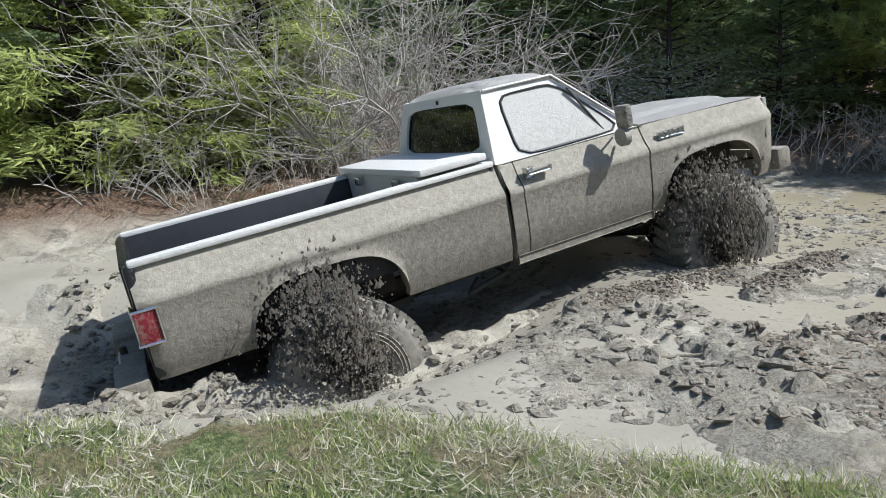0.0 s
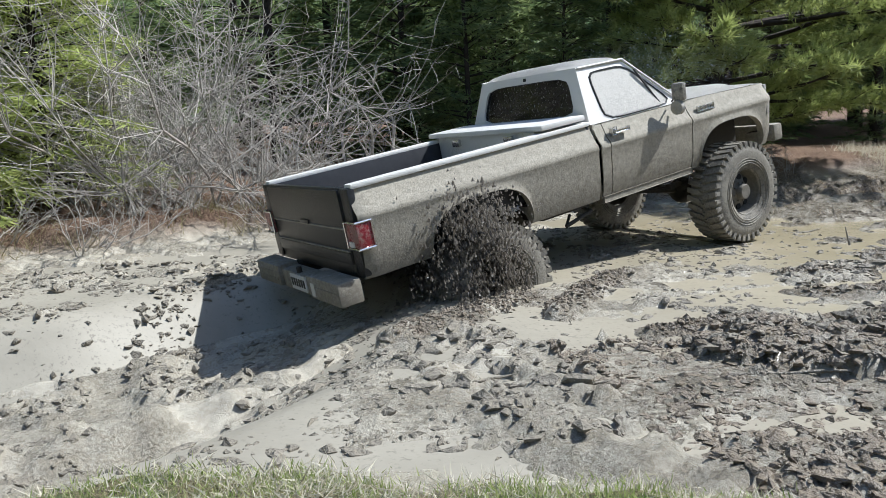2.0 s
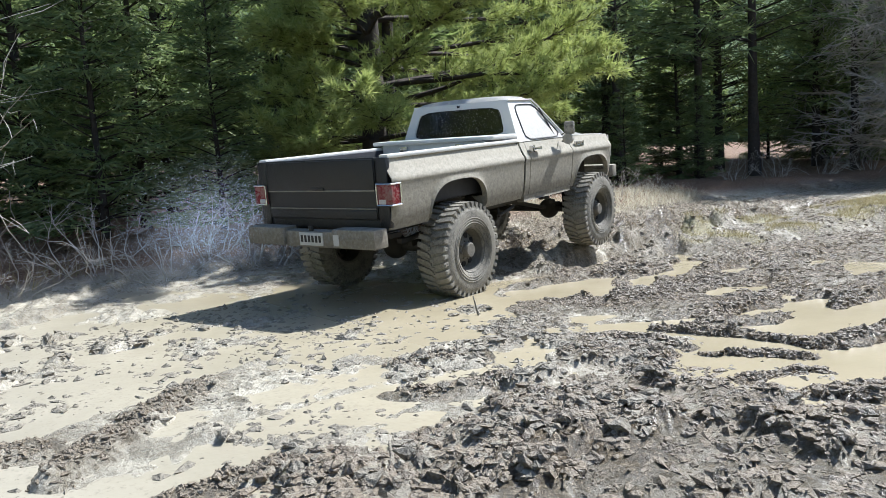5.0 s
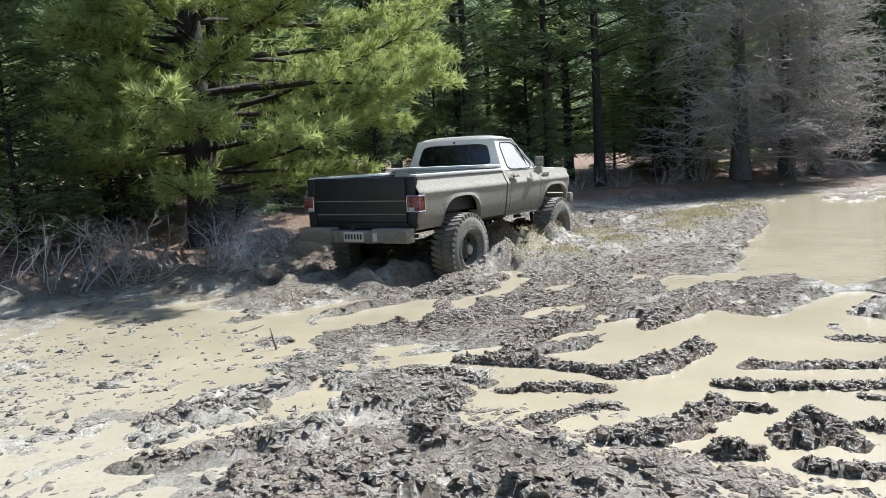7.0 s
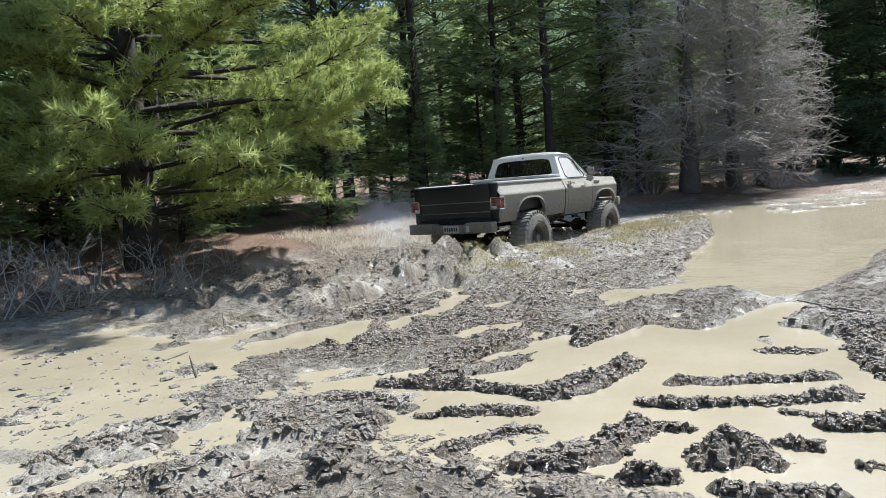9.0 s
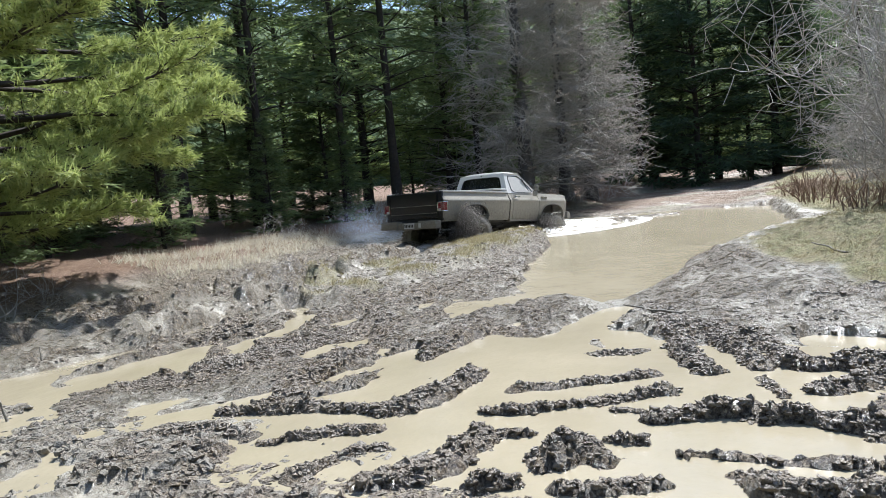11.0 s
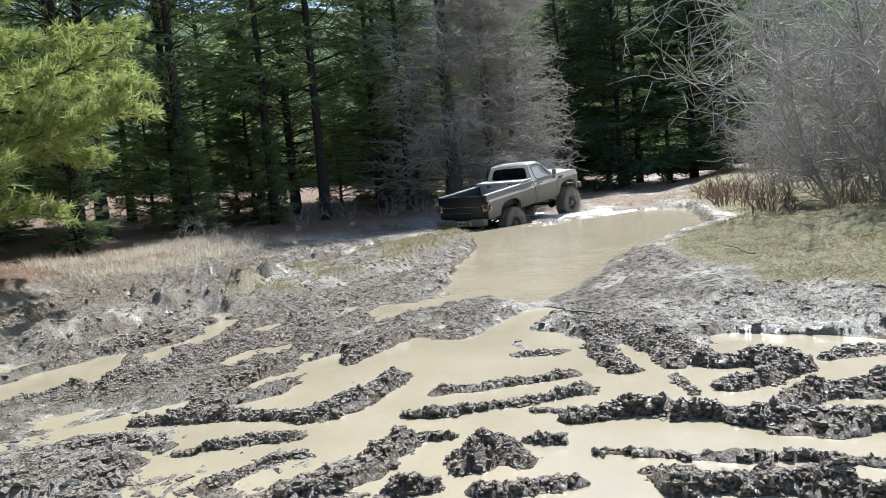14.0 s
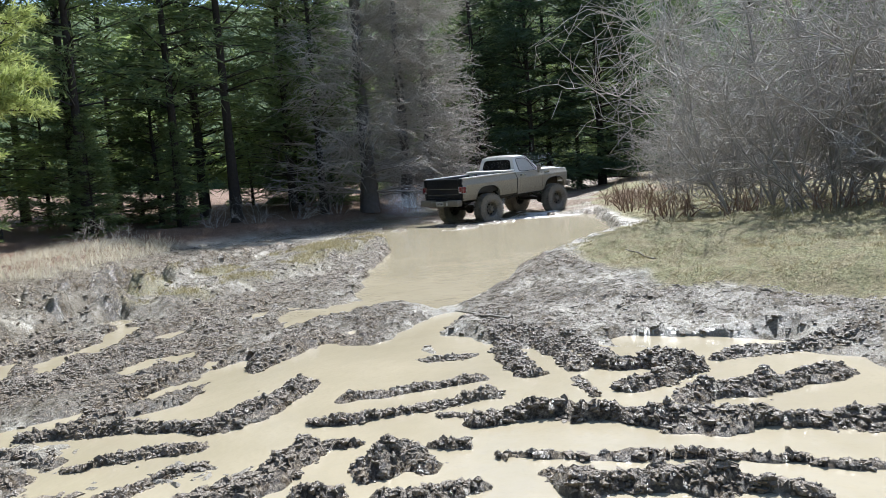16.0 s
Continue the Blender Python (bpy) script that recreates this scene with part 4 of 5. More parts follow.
    tailgate = part("tailgate", boxed(-1.135, -1.085, -0.795, 0.795, 0.10, 0.715, 0.015), BLACK, truck, "black tailgate flecked with mud")
    bm = bmesh.new()
    for z0, z1, d in ((0.105, 0.20, 0.012), (0.40, 0.70, 0.014)):
        block(bm, -1.135 - d, -1.12, -0.785, 0.785, z0, z1, 0.01)
    part("tailgate_panel", bm, BLACK, tailgate)
    bm = bmesh.new()
    block(bm, -1.152, -1.135, -0.78, 0.78, 0.385, 0.398, 0.004)
    block(bm, -1.150, -1.135, -0.78, 0.78, 0.205, 0.217, 0.004)
    part("trim_strip", bm, BUMPER, tailgate, "dull bright trim strips")
    part("latch", boxed(-1.16, -1.13, -0.09, 0.09, 0.395, 0.43, 0.006), BLACK, tailgate)
    part("rear_valance", boxed(-1.12, -1.07, -0.90, 0.90, 0.0, 0.10), BLACK, truck)
    # step bumper
    bm = bmesh.new()
    block(bm, -1.37, -1.17, -0.93, -0.36, -0.155, 0.035, 0.018)
    block(bm, -1.37, -1.17, 0.36, 0.93, -0.155, 0.035, 0.018)
    block(bm, -1.33, -1.17, -0.37, 0.37, -0.165, 0.0, 0.012)
    block(bm, -1.375, -1.36, 0.40, 0.92, -0.10, -0.085)
    block(bm, -1.375, -1.36, 0.40, 0.92, -0.04, -0.025)
    block(bm, -1.375, -1.36, -0.92, -0.40, -0.06, -0.045)
    bumper = part("rear_bumper", bm, BUMPER, truck, "mud-coated steel step bumper")
    plate = part("number_plate", boxed(-1.345, -1.331, -0.20, 0.14, -0.145, -0.01, 0.003), PLATE, bumper, "muddy number plate")
    for k in range(6):
        part("plate_bar", boxed(-1.349, -1.344, -0.175 + 0.052 * k, -0.145 + 0.052 * k, -0.11, -0.04, 0.0), UNDER, bumper)
    part("sticker", boxed(-1.376, -1.371, -0.46, -0.385, -0.13, -0.02, 0.0), PLATE, bumper)
    for s in (-0.5, 0.5):
        part("bumper_bracket", boxed(-1.2, -1.0, s - 0.03, s + 0.03, -0.11, -0.03), UNDER, truck)
    part("tow_ball", rodded((-1.30, 0, 0.0), (-1.30, 0, 0.05), 0.025), UNDER, bumper)
    # tool box across the bed
    box_ = part("toolbox", boxed(0.82, 1.29, -0.80, 0.80, 0.35, 0.755, 0.012), TOOLBOX, truck, "dusty pale aluminium toolbox across the bed")
    part("lid", boxed(0.79, 1.31, -0.94, 0.94, 0.755, 0.805, 0.014), ROOF, box_, "pale dusty lid")
    for s in (-0.45, 0.42):
        part("latch", boxed(0.775, 0.81, s - 0.06, s + 0.06, 0.66, 0.73, 0.006), CHROME, box_)
    # added mound in place of the muddy wheel tub that catches the sun
    part("tub_stand_in", heap(-0.25, 0.15, 0.19), TOOLBOX, truck, "pale mound standing in for the sunlit, mud-covered wheel tub")
    # cab
    belt, eave = 0.695, 1.215
    rb, rt, fb, ft = (1.40, 0.925), (1.50, 0.735), (2.62, 0.925), (2.06, 0.715)
    shell = {
        "rear": ((rb[0], -rb[1], belt), (rb[0], rb[1], belt), (rt[0], rt[1], eave), (rt[0], -rt[1], eave)),
        "front": ((fb[0], -fb[1], belt), (fb[0], fb[1], belt), (ft[0], ft[1], eave), (ft[0], -ft[1], eave)),
        "right": ((rb[0], -rb[1], belt), (fb[0], -fb[1], belt), (ft[0], -ft[1], eave), (rt[0], -rt[1], eave)),
        "left": ((rb[0], rb[1], belt), (fb[0], fb[1], belt), (ft[0], ft[1], eave), (rt[0], rt[1], eave)),
    }
    spans = {"rear": (0.09, 0.91, 0.17, 0.86), "front": (0.05, 0.95, 0.04, 0.93), "right": (0.15, 0.93, 0.03, 0.88), "left": (0.15, 0.93, 0.03, 0.88)}
    names = {"rear": "rear_window", "front": "windshield", "right": "side_window", "left": "side_window"}
    for key, corners in shell.items():
        frame_bm, pane, seal = ring(corners, *spans[key])
        part("cab_frame", frame_bm, ROOF, truck, "pale mud-flecked window surround")
        muddy_pane = key in ("right", "left")
        w = part(names[key], pane, GLASS_MUD if muddy_pane else GLASS, truck, "side glass plastered with mud flecks" if muddy_pane else "dark glass flecked with mud")
        part("seal", seal, TRIM, w)
        if muddy_pane:
            s = -1 if key == "right" else 1
            part("vent_bar", rodded((2.36, s * 0.905, belt + 0.02), (2.16, s * 0.795, 1.10), 0.010, sides=6), TRIM, w)
    bm = bmesh.new()
    n = 14
    grid = []
    for i in range(n + 1):
        row = []
        for j in range(n + 1):
            u, v = i / n * 2 - 1, j / n * 2 - 1
            x = (rt[0] + ft[0]) / 2 + u * (ft[0] - rt[0] + 0.05) / 2
            y = v * 0.74
            row.append(bm.verts.new((x, y, eave - 0.005 + 0.075 * (1 - abs(u) ** 4) ** 0.6 * (1 - abs(v) ** 4) ** 0.5)))
        grid.append(row)
    for i in range(n):
        for j in range(n):
            bm.faces.new((grid[i][j], grid[i + 1][j], grid[i + 1][j + 1], grid[i][j + 1]))
    bmesh.ops.solidify(bm, geom=bm.faces[:], thickness=0.02)
    part("roof", bm, ROOF, truck, "white roof dusted with mud")
    for s in (-1, 1):
        bm = bmesh.new()
        rod(bm, (rt[0] - 0.02, s * 0.748, eave), (ft[0] + 0.02, s * 0.735, eave), 0.011, sides=6)
        rod(bm, (ft[0] + 0.02, s * 0.735, eave), (2.60, s * 0.93, 0.72), 0.010, sides=6)
        part("drip_rail", bm, ROOF, truck)
    part("roof_lamp", boxed(1.455, 1.475, -0.02, 0.02, 1.17, 1.20, 0.004), TRIM, truck)
    part("cab_back", boxed(1.385, 1.42, -0.93, 0.93, 0.0, 0.70, 0.01), PAINT, truck)
    part("cab_floor", boxed(1.40, 2.66, -0.90, 0.90, -0.03, 0.01), UNDER, truck)
    part("bench_seat", boxed(1.50, 1.95, -0.78, 0.78, 0.10, 0.40, 0.05), SEAT, truck)
    part("seat_back", boxed(1.46, 1.62, -0.78, 0.78, 0.35, 0.86, 0.05), SEAT, truck)
    part("dashboard", boxed(2.35, 2.62, -0.86, 0.86, 0.35, 0.68, 0.04), SEAT, truck)
    part("cowl", slab(((2.55, -0.93, 0.69), (2.70, -0.93, 0.69), (2.70, 0.93, 0.69), (2.55, 0.93, 0.69)), 0.03), PAINT, truck)
    part("firewall", boxed(2.62, 2.66, -0.9, 0.9, -0.02, 0.68), UNDER, truck)
    # hood with its raised middle
    bm = bmesh.new()
    n, m = 24, 28
    grid = []
    for i in range(n + 1):
        row = []
        for j in range(m + 1):
            u, v = i / n, j / m * 2 - 1
            z = 0.705 - 0.04 * u + 0.028 * float(step(0.55, 0.45, abs(v) - 0.02)) + 0.02 * (1 - v * v) - 0.05 * max(0, u - 0.9) ** 2 * 100 * 0.6
            z -= 0.012 * math.exp(-((abs(v) - 0.97) / 0.03) ** 2)
            row.append(bm.verts.new((2.67 + 1.36 * u, v * (0.925 - 0.02 * u), z)))
        grid.append(row)
    for i in range(n):
        for j in range(m):
            bm.faces.new((grid[i][j], grid[i + 1][j], grid[i + 1][j + 1], grid[i][j + 1]))
    bmesh.ops.solidify(bm, geom=bm.faces[:], thickness=0.015)
    part("hood", bm, ROOF, truck, "pale hood dusted with mud")
    part("grille", boxed(3.98, 4.03, -0.93, 0.93, 0.20, 0.64, 0.015), BUMPER, truck)
    part("grille_mesh", boxed(4.025, 4.036, -0.55, 0.55, 0.27, 0.56, 0.004), HOLLOW_SHADE, truck)
    part("front_bumper", boxed(4.05, 4.20, -0.97, 0.97, 0.0, 0.185, 0.03), BUMPER, truck, "muddy steel front bumper")
    for s in (-0.42, 0.42):
        part("frame_rail", boxed(-1.15, 4.05, s - 0.035, s + 0.035, -0.12, 0.02, 0.008), UNDER, truck)
    for x in (0.0, BASE):
        bm = bmesh.new()
        rod(bm, (x, -0.80, -HUB_DROP), (x, 0.80, -HUB_DROP), 0.05, sides=10)
        part("axle", bm, UNDER, truck)
        off = 0.0 if x == 0 else -0.25
        bm = bmesh.new()
        bmesh.ops.create_uvsphere(bm, u_segments=16, v_segments=10, radius=0.15, matrix=Matrix.Translation((x, off, -HUB_DROP)))
        part("differential", bm, UNDER, truck)
        for s in (-0.5, 0.5):
            bm = bmesh.new()
            prev = None
            for k in range(9):
                q = (x - 0.68 + 0.17 * k, s, -0.10 - 0.22 * (1 - ((k - 4) / 4) ** 2))
                if prev:
                    block(bm, prev[0], q[0] + 0.01, s - 0.032, s + 0.032, (prev[2] + q[2]) / 2 - 0.025, (prev[2] + q[2]) / 2 + 0.025)
                prev = q
            part("leaf_spring", bm, UNDER, truck)
            part("shock_absorber", rodded((x + 0.12, s * 0.9, -HUB_DROP), (x + 0.2, s * 0.8, 0.05), 0.03), UNDER, truck)
    bm = bmesh.new()
    rod(bm, (0.1, 0, -HUB_DROP + 0.02), (1.9, -0.05, -0.12), 0.035)
    rod(bm, (BASE - 0.1, -0.25, -HUB_DROP + 0.02), (2.2, -0.2, -0.14), 0.03)
    part("drive_shaft", bm, UNDER, truck)
    part("gearbox", boxed(1.7, 2.75, -0.24, 0.2, -0.20, 0.0, 0.04), UNDER, truck)
    part("fuel_tank", boxed(0.75, 1.35, -0.80, -0.50, -0.06, 0.12, 0.03), UNDER, truck)
    bm = bmesh.new()
    rod(bm, (1.15, -0.72, -0.10), (1.02, -0.80, -0.17), 0.014)
    rod(bm, (1.30, -0.72, -0.06), (1.34, -0.82, -0.10), 0.014)
    rod(bm, (1.02, -0.80, -0.17), (1.34, -0.82, -0.10), 0.02)
    part("step_bracket", bm, UNDER, truck)
    bm = bmesh.new()
    rod(bm, (2.4, 0.35, -0.12), (0.5, 0.45, -0.08), 0.03)
    rod(bm, (0.5, 0.45, -0.08), (-0.9, 0.62, -0.06), 0.03)
    part("exhaust", bm, UNDER, truck)
    first = make_wheel(truck)
    wheels = [first]
    for _ in range(3):
        wheels.append(copy_thing(first, Matrix.Identity(4)))
    return truck, wheels


def heap(cx, cy, z0):
    bm = bmesh.new()
    bmesh.ops.create_icosphere(bm, subdivisions=4, radius=1)
    for v in bm.verts:
        k = 1 + 0.3 * noise.noise(v.co * 2.1) + 0.12 * noise.noise(v.co * 7)
        v.co = Vector((cx + v.co.x * 0.55 * k, cy + v.co.y * 0.45 * k, z0 + max(v.co.z, -0.1) * 0.34 * k))
    return bm


truck, wheels = build_truck()


# ---- trees and brush ----
def bent(rng, start, way, length, steps, wander, lift=0.0):
    pts = [np.asarray(start, float)]
    way = np.asarray(way, float) / np.linalg.norm(way)
    for _ in range(steps):
        way = way + rng.normal(0, wander, 3) + (0, 0, lift)
        way = way / np.linalg.norm(way)
        pts.append(pts[-1] + way * length / steps)
    return np.array(pts), way


def blades(rng, centres, ways, length, width, droop=0.0):
    """Thin pointed blades, one triangle each."""
    n = len(centres)
    ways = ways / (np.linalg.norm(ways, axis=1)[:, None] + 1e-9)
    side = np.cross(ways, rng.normal(0, 1, (n, 3)))
    side = side / (np.linalg.norm(side, axis=1)[:, None] + 1e-9)
    ln = length * (0.6 + 0.8 * rng.random(n))[:, None]
    tip = centres + ways * ln - np.array((0, 0, 1.0)) * droop * ln
    w = width * (0.7 + 0.6 * rng.random(n))[:, None]
    v = np.stack([centres - side * w / 2, centres + side * w / 2, tip], 1).reshape(-1, 3)
    return v, np.arange(3 * n).reshape(-1, 3)


def tree_thing(name, label, category, group=""):
    return tagged(new(name), label, category, group)


def put_part(name, me, parent):
    ob = new(name, me)
    ob.parent = parent
    if name in ("twig_work", "limb_work", "crown"):
        tagged(ob, kind="stuff")
    return ob


def conifer(seed, height, radius, clear, per_branch, needle, bark, green, label, density=4.2, limp=-0.12, width=0.062, name="conifer", lean=0.0):
    """A conifer with whorled limbs carrying sprays of needles."""
    rng = np.random.default_rng(seed)
    thing = tree_thing(name, label, "tree", "trees of the wood")
    st = Sticks(7)
    top = np.array((lean * height, 0, height))
    tp = np.array([(lean * height * k, 0, height * k) for k in np.linspace(0, 1, 8)]) + rng.normal(0, 0.04, (8, 3)) * np.linspace(0, 1, 8)[:, None]
    r0 = height * 0.0062 + 0.04
    st.add(tp, [r0 * 1.5] + list(np.linspace(r0, 0.02, 7)))
    limb = Sticks(3)
    cs, ws = [], []
    z = clear * height
    while z < height * 0.985:
        k = (z / height - clear) / (1 - clear)
        for _ in range(rng.integers(3, 6)):
            a = rng.random() * math.tau
            ln = radius * (1 - k) ** 0.75 * (0.6 + 0.6 * rng.random()) + 0.25
            base = np.array((lean * z, 0, z))
            pts, way = bent(rng, base, (math.cos(a), math.sin(a), 0.25 + 0.5 * k), ln, 5, 0.09, limp * 0.5)
            limb.add(pts[[0, 2, 5]], (0.012 + 0.010 * ln, 0.010 + 0.004 * ln, 0.004))
            n = int(per_branch * (0.35 + ln / radius))
            t = 0.18 + 0.82 * rng.random(n) ** 0.7
            i = np.minimum((t * 5).astype(int), 4)
            fr = (t * 5 - i)[:, None]
            p = pts[i] * (1 - fr) + pts[i + 1] * fr
            d = pts[i + 1] - pts[i]
            d = d / np.linalg.norm(d, axis=1)[:, None]
            sd = np.stack([-d[:, 1], d[:, 0], np.zeros(n)], 1) * rng.normal(0, 1, (n, 1))
            sp = (0.06 + 0.22 * ln * (1 - t * 0.75))[:, None]
            p = p + sd * sp * 0.8 + rng.normal(0, 0.05, (n, 3)) - np.array((0, 0, 0.06)) * np.abs(sd[:, :1]) * sp
            cs.append(p)
            ws.append(d * 0.7 + sd * 0.8 + rng.normal(0, 0.35, (n, 3)))
        z += height / (density * 9) * (0.7 + 0.6 * rng.random())
    v, f = blades(rng, np.concatenate(cs), np.concatenate(ws), needle, width, 0.12)
    put_part("trunk", st.mesh("trunk", bark), thing)
    put_part("limb_work", limb.mesh("limb_work", bark), thing)
    put_part("crown", arrays_mesh("crown", v, f, green), thing)
    return thing


def white_pine(seed, height, label):
    """The broad pine at the field's edge: level limbs that end in tufts of long needles."""
    rng = np.random.default_rng(seed)
    thing = tree_thing("white_pine", label, "tree")
    st, limb = Sticks(9), Sticks(4)
    st.add([(0.02 * k, 0.015 * k * (k % 2), height * k / 9) for k in range(10)], [0.34] + list(np.linspace(0.25, 0.04, 9)))
    st.add([(0.1, 0.1, 1.0), (0.45, 0.1, 2.4), (0.6, 0.15, 4.5), (0.7, 0.2, 7.5)], [0.13, 0.12, 0.10, 0.05])
    cs, ws = [], []
    z = 0.9
    while z < height * 0.97:
        k = z / height
        for _ in range(rng.integers(5, 8) if z < 6.5 else 3):
            a = rng.random() * math.tau
            towards = 0.5 + 0.5 * math.cos(a - radians(-22))
            ln = (2.1 + 4.1 * towards ** 1.5) * (1.05 - k) ** 0.6 * (0.75 + 0.4 * rng.random())
            ln = min(ln, 1.2 + 1.35 * z)
            pts, way = bent(rng, (0, 0, z), (math.cos(a), math.sin(a), 0.0 + 0.5 * k), ln, 6, 0.07, 0.01)
            dead = z < 1.3 and towards < 0.4
            limb.add(pts, np.linspace(0.02 + 0.009 * ln, 0.006, 7))
            for _ in range(int(8 + 11 * ln)):
                t = 0.3 + 0.7 * rng.random() ** 0.7
                i = min(int(t * 6), 5)
                p = pts[i] + (pts[i + 1] - pts[i]) * (t * 6 - i)
                d = pts[i + 1] - pts[i]
                d = d / np.linalg.norm(d)
                s = np.array((-d[1], d[0], 0)) * rng.choice((-1, 1)) * (0.5 + 0.7 * rng.random())
                tw, w2 = bent(rng, p, d * 0.8 + s + (0, 0, rng.normal(0.10, 0.2)), 0.28 + 0.55 * rng.random() * (1.25 - t), 3, 0.12, 0.05)
                limb.add(tw, (0.009, 0.007, 0.005, 0.003))
                if dead and rng.random() < 0.8:
                    continue
                for q in (tw[1], tw[2], tw[3], tw[3]):
                    n = 13
                    cs.append(np.repeat(q[None], n, 0) + rng.normal(0, 0.022, (n, 3)))
                    ws.append(w2 * 0.75 + (0, 0, 0.15) + rng.normal(0, 0.62, (n, 3)))
        z += 0.30 * (0.75 + 0.5 * rng.random())
    v, f = blades(rng, np.concatenate(cs), np.concatenate(ws), 0.17, 0.019, 0.05)
    put_part("trunk", st.mesh("trunk", BARK), thing)
    put_part("limb_work", limb.mesh("limb_work", BARK), thing)
    put_part("crown", arrays_mesh("crown", v, f, PINE), thing)
    return thing


def bush(seed, height, spread_, stems, twigs, material, label, name="bare_bush", group="bare bushes", up=1.0, thick=1.0, stout=1.0, wild=0.62):
    """Leafless brush: stems that fork twice into crossing twigs."""
    rng = np.random.default_rng(seed)
    st = Sticks(3)
    thing = tree_thing(name, label, "bush", group)
    for _ in range(stems):
        a = rng.random() * math.tau
        base = np.array((math.cos(a), math.sin(a), 0)) * spread_ * 0.35 * rng.random()
        h = height * (0.55 + 0.5 * rng.random())
        pts, _ = bent(rng, base, (math.cos(a) * 0.55, math.sin(a) * 0.55, up * (0.7 + 0.6 * rng.random())), h, 7, 0.2 if wild < 0.75 else 0.15, -0.01)
        main = Sticks(5)
        main.add(pts, np.linspace(0.016 + 0.006 * height, 0.006, 8) * thick * stout)
        put_part("stem", main.mesh("stem", material), thing)
        for _ in range(twigs):
            i = rng.integers(1, 7)
            d = pts[i + 1 if i < 7 else i] - pts[i - 1]
            d = d / (np.linalg.norm(d) + 1e-9)
            w = d * 0.55 + rng.normal(0, wild, 3) + (0, 0, 0.15)
            tw, w2 = bent(rng, pts[i], w, h * (0.18 + 0.32 * rng.random()) * (1 if wild < 0.75 else 0.75), 5, 0.17 if wild < 0.75 else 0.36, 0.02)
            st.add(tw[[0, 2, 3, 5]], np.array((0.009, 0.007, 0.0055, 0.0035)) * thick)
            for _ in range(3 if wild < 0.75 else 4):
                j = rng.integers(1, 6)
                tq, _ = bent(rng, tw[j], w2 * 0.6 + rng.normal(0, 0.6, 3), h * (0.06 + 0.14 * rng.random()), 3, 0.2, 0.02)
                st.add(tq[[0, 1, 3]], np.array((0.006, 0.005, 0.003)) * thick)
    put_part("twig_work", st.mesh("twig_work", material), thing)
    return thing


def bare_tree(seed, height, radius, label, material, bark):
    """A leafless conifer whose fine grey limbs droop and fork."""
    rng = np.random.default_rng(seed)
    thing = tree_thing("bare_tree", label, "tree")
    st, tw = Sticks(8), Sticks(3)
    st.add([(rng.normal(0, 0.03), rng.normal(0, 0.03), height * k / 8) for k in range(9)], [0.42] + list(np.linspace(0.27, 0.05, 8)))
    z = 0.8
    while z < height * 0.97:
        for _ in range(rng.integers(3, 6)):
            a = rng.random() * math.tau
            k = z / height
            ln = radius * (1.08 - k) ** 0.6 * (0.55 + 0.6 * rng.random())
            pts, w = bent(rng, (0, 0, z), (math.cos(a), math.sin(a), 0.22), ln, 6, 0.09, -0.03)
            tw.add(pts[[0, 2, 4, 6]], np.linspace(0.014 + 0.008 * ln, 0.009, 4))
            for _ in range(int(6 + 6 * ln)):
                i = rng.integers(1, 6)
                d = pts[i + 1] - pts[i]
                d = d / np.linalg.norm(d)
                q, w2 = bent(rng, pts[i] + d * rng.random() * 0.4, d * 0.8 + rng.normal(0, 0.5, 3) - (0, 0, 0.1), 0.3 + 0.9 * rng.random(), 3, 0.14, -0.02)
                tw.add(q[[0, 1, 3]], (0.014, 0.011, 0.007))
                for _ in range(2):
                    q2, _ = bent(rng, q[rng.integers(1, 4)], w2 + rng.normal(0, 0.6, 3), 0.2 + 0.3 * rng.random(), 2, 0.15)
                    tw.add(q2[[0, 2]], (0.010, 0.006))
        z += 0.33 * (0.7 + 0.6 * rng.random())
    put_part("trunk", st.mesh("trunk", bark), thing)
    put_part("twig_work", tw.mesh("twig_work", material), thing)
    return thing


def ground_z(x, y):
    return float(land(x, y)[0])


def stand(ob, x, y, turn=0.0, size=1.0, sink=0.06, tilt=0.0):
    ob.scale = (size, size, size)
    ob.rotation_mode = "XYZ"
    ob.location, ob.rotation_euler = (x, y, ground_z(x, y) - sink), (radians(tilt), 0, radians(turn))
    return ob


def again(ob, x, y, turn, size=1.0, sink=0.06, tilt=0.0):
    return stand(copy_thing(ob, Matrix.Identity(4)), x, y, turn, size, sink, tilt)


def tufts(name, pts, count, length, width, material, label, seed, lean=0.45, spread_=0.05):
    """Grass: blades gathered at the given points."""
    rng = np.random.default_rng(seed)
    p = np.repeat(pts, count, 0)
    p = p + np.concatenate([rng.normal(0, spread_, (len(p), 2)), np.zeros((len(p), 1))], 1)
    w = np.concatenate([rng.normal(0, lean, (len(p), 2)), np.ones((len(p), 1))], 1)
    v, f = blades(rng, p, w, length, width)
    return tagged(new(name, arrays_mesh(name, v, f, material)), label, "grass", kind="stuff")


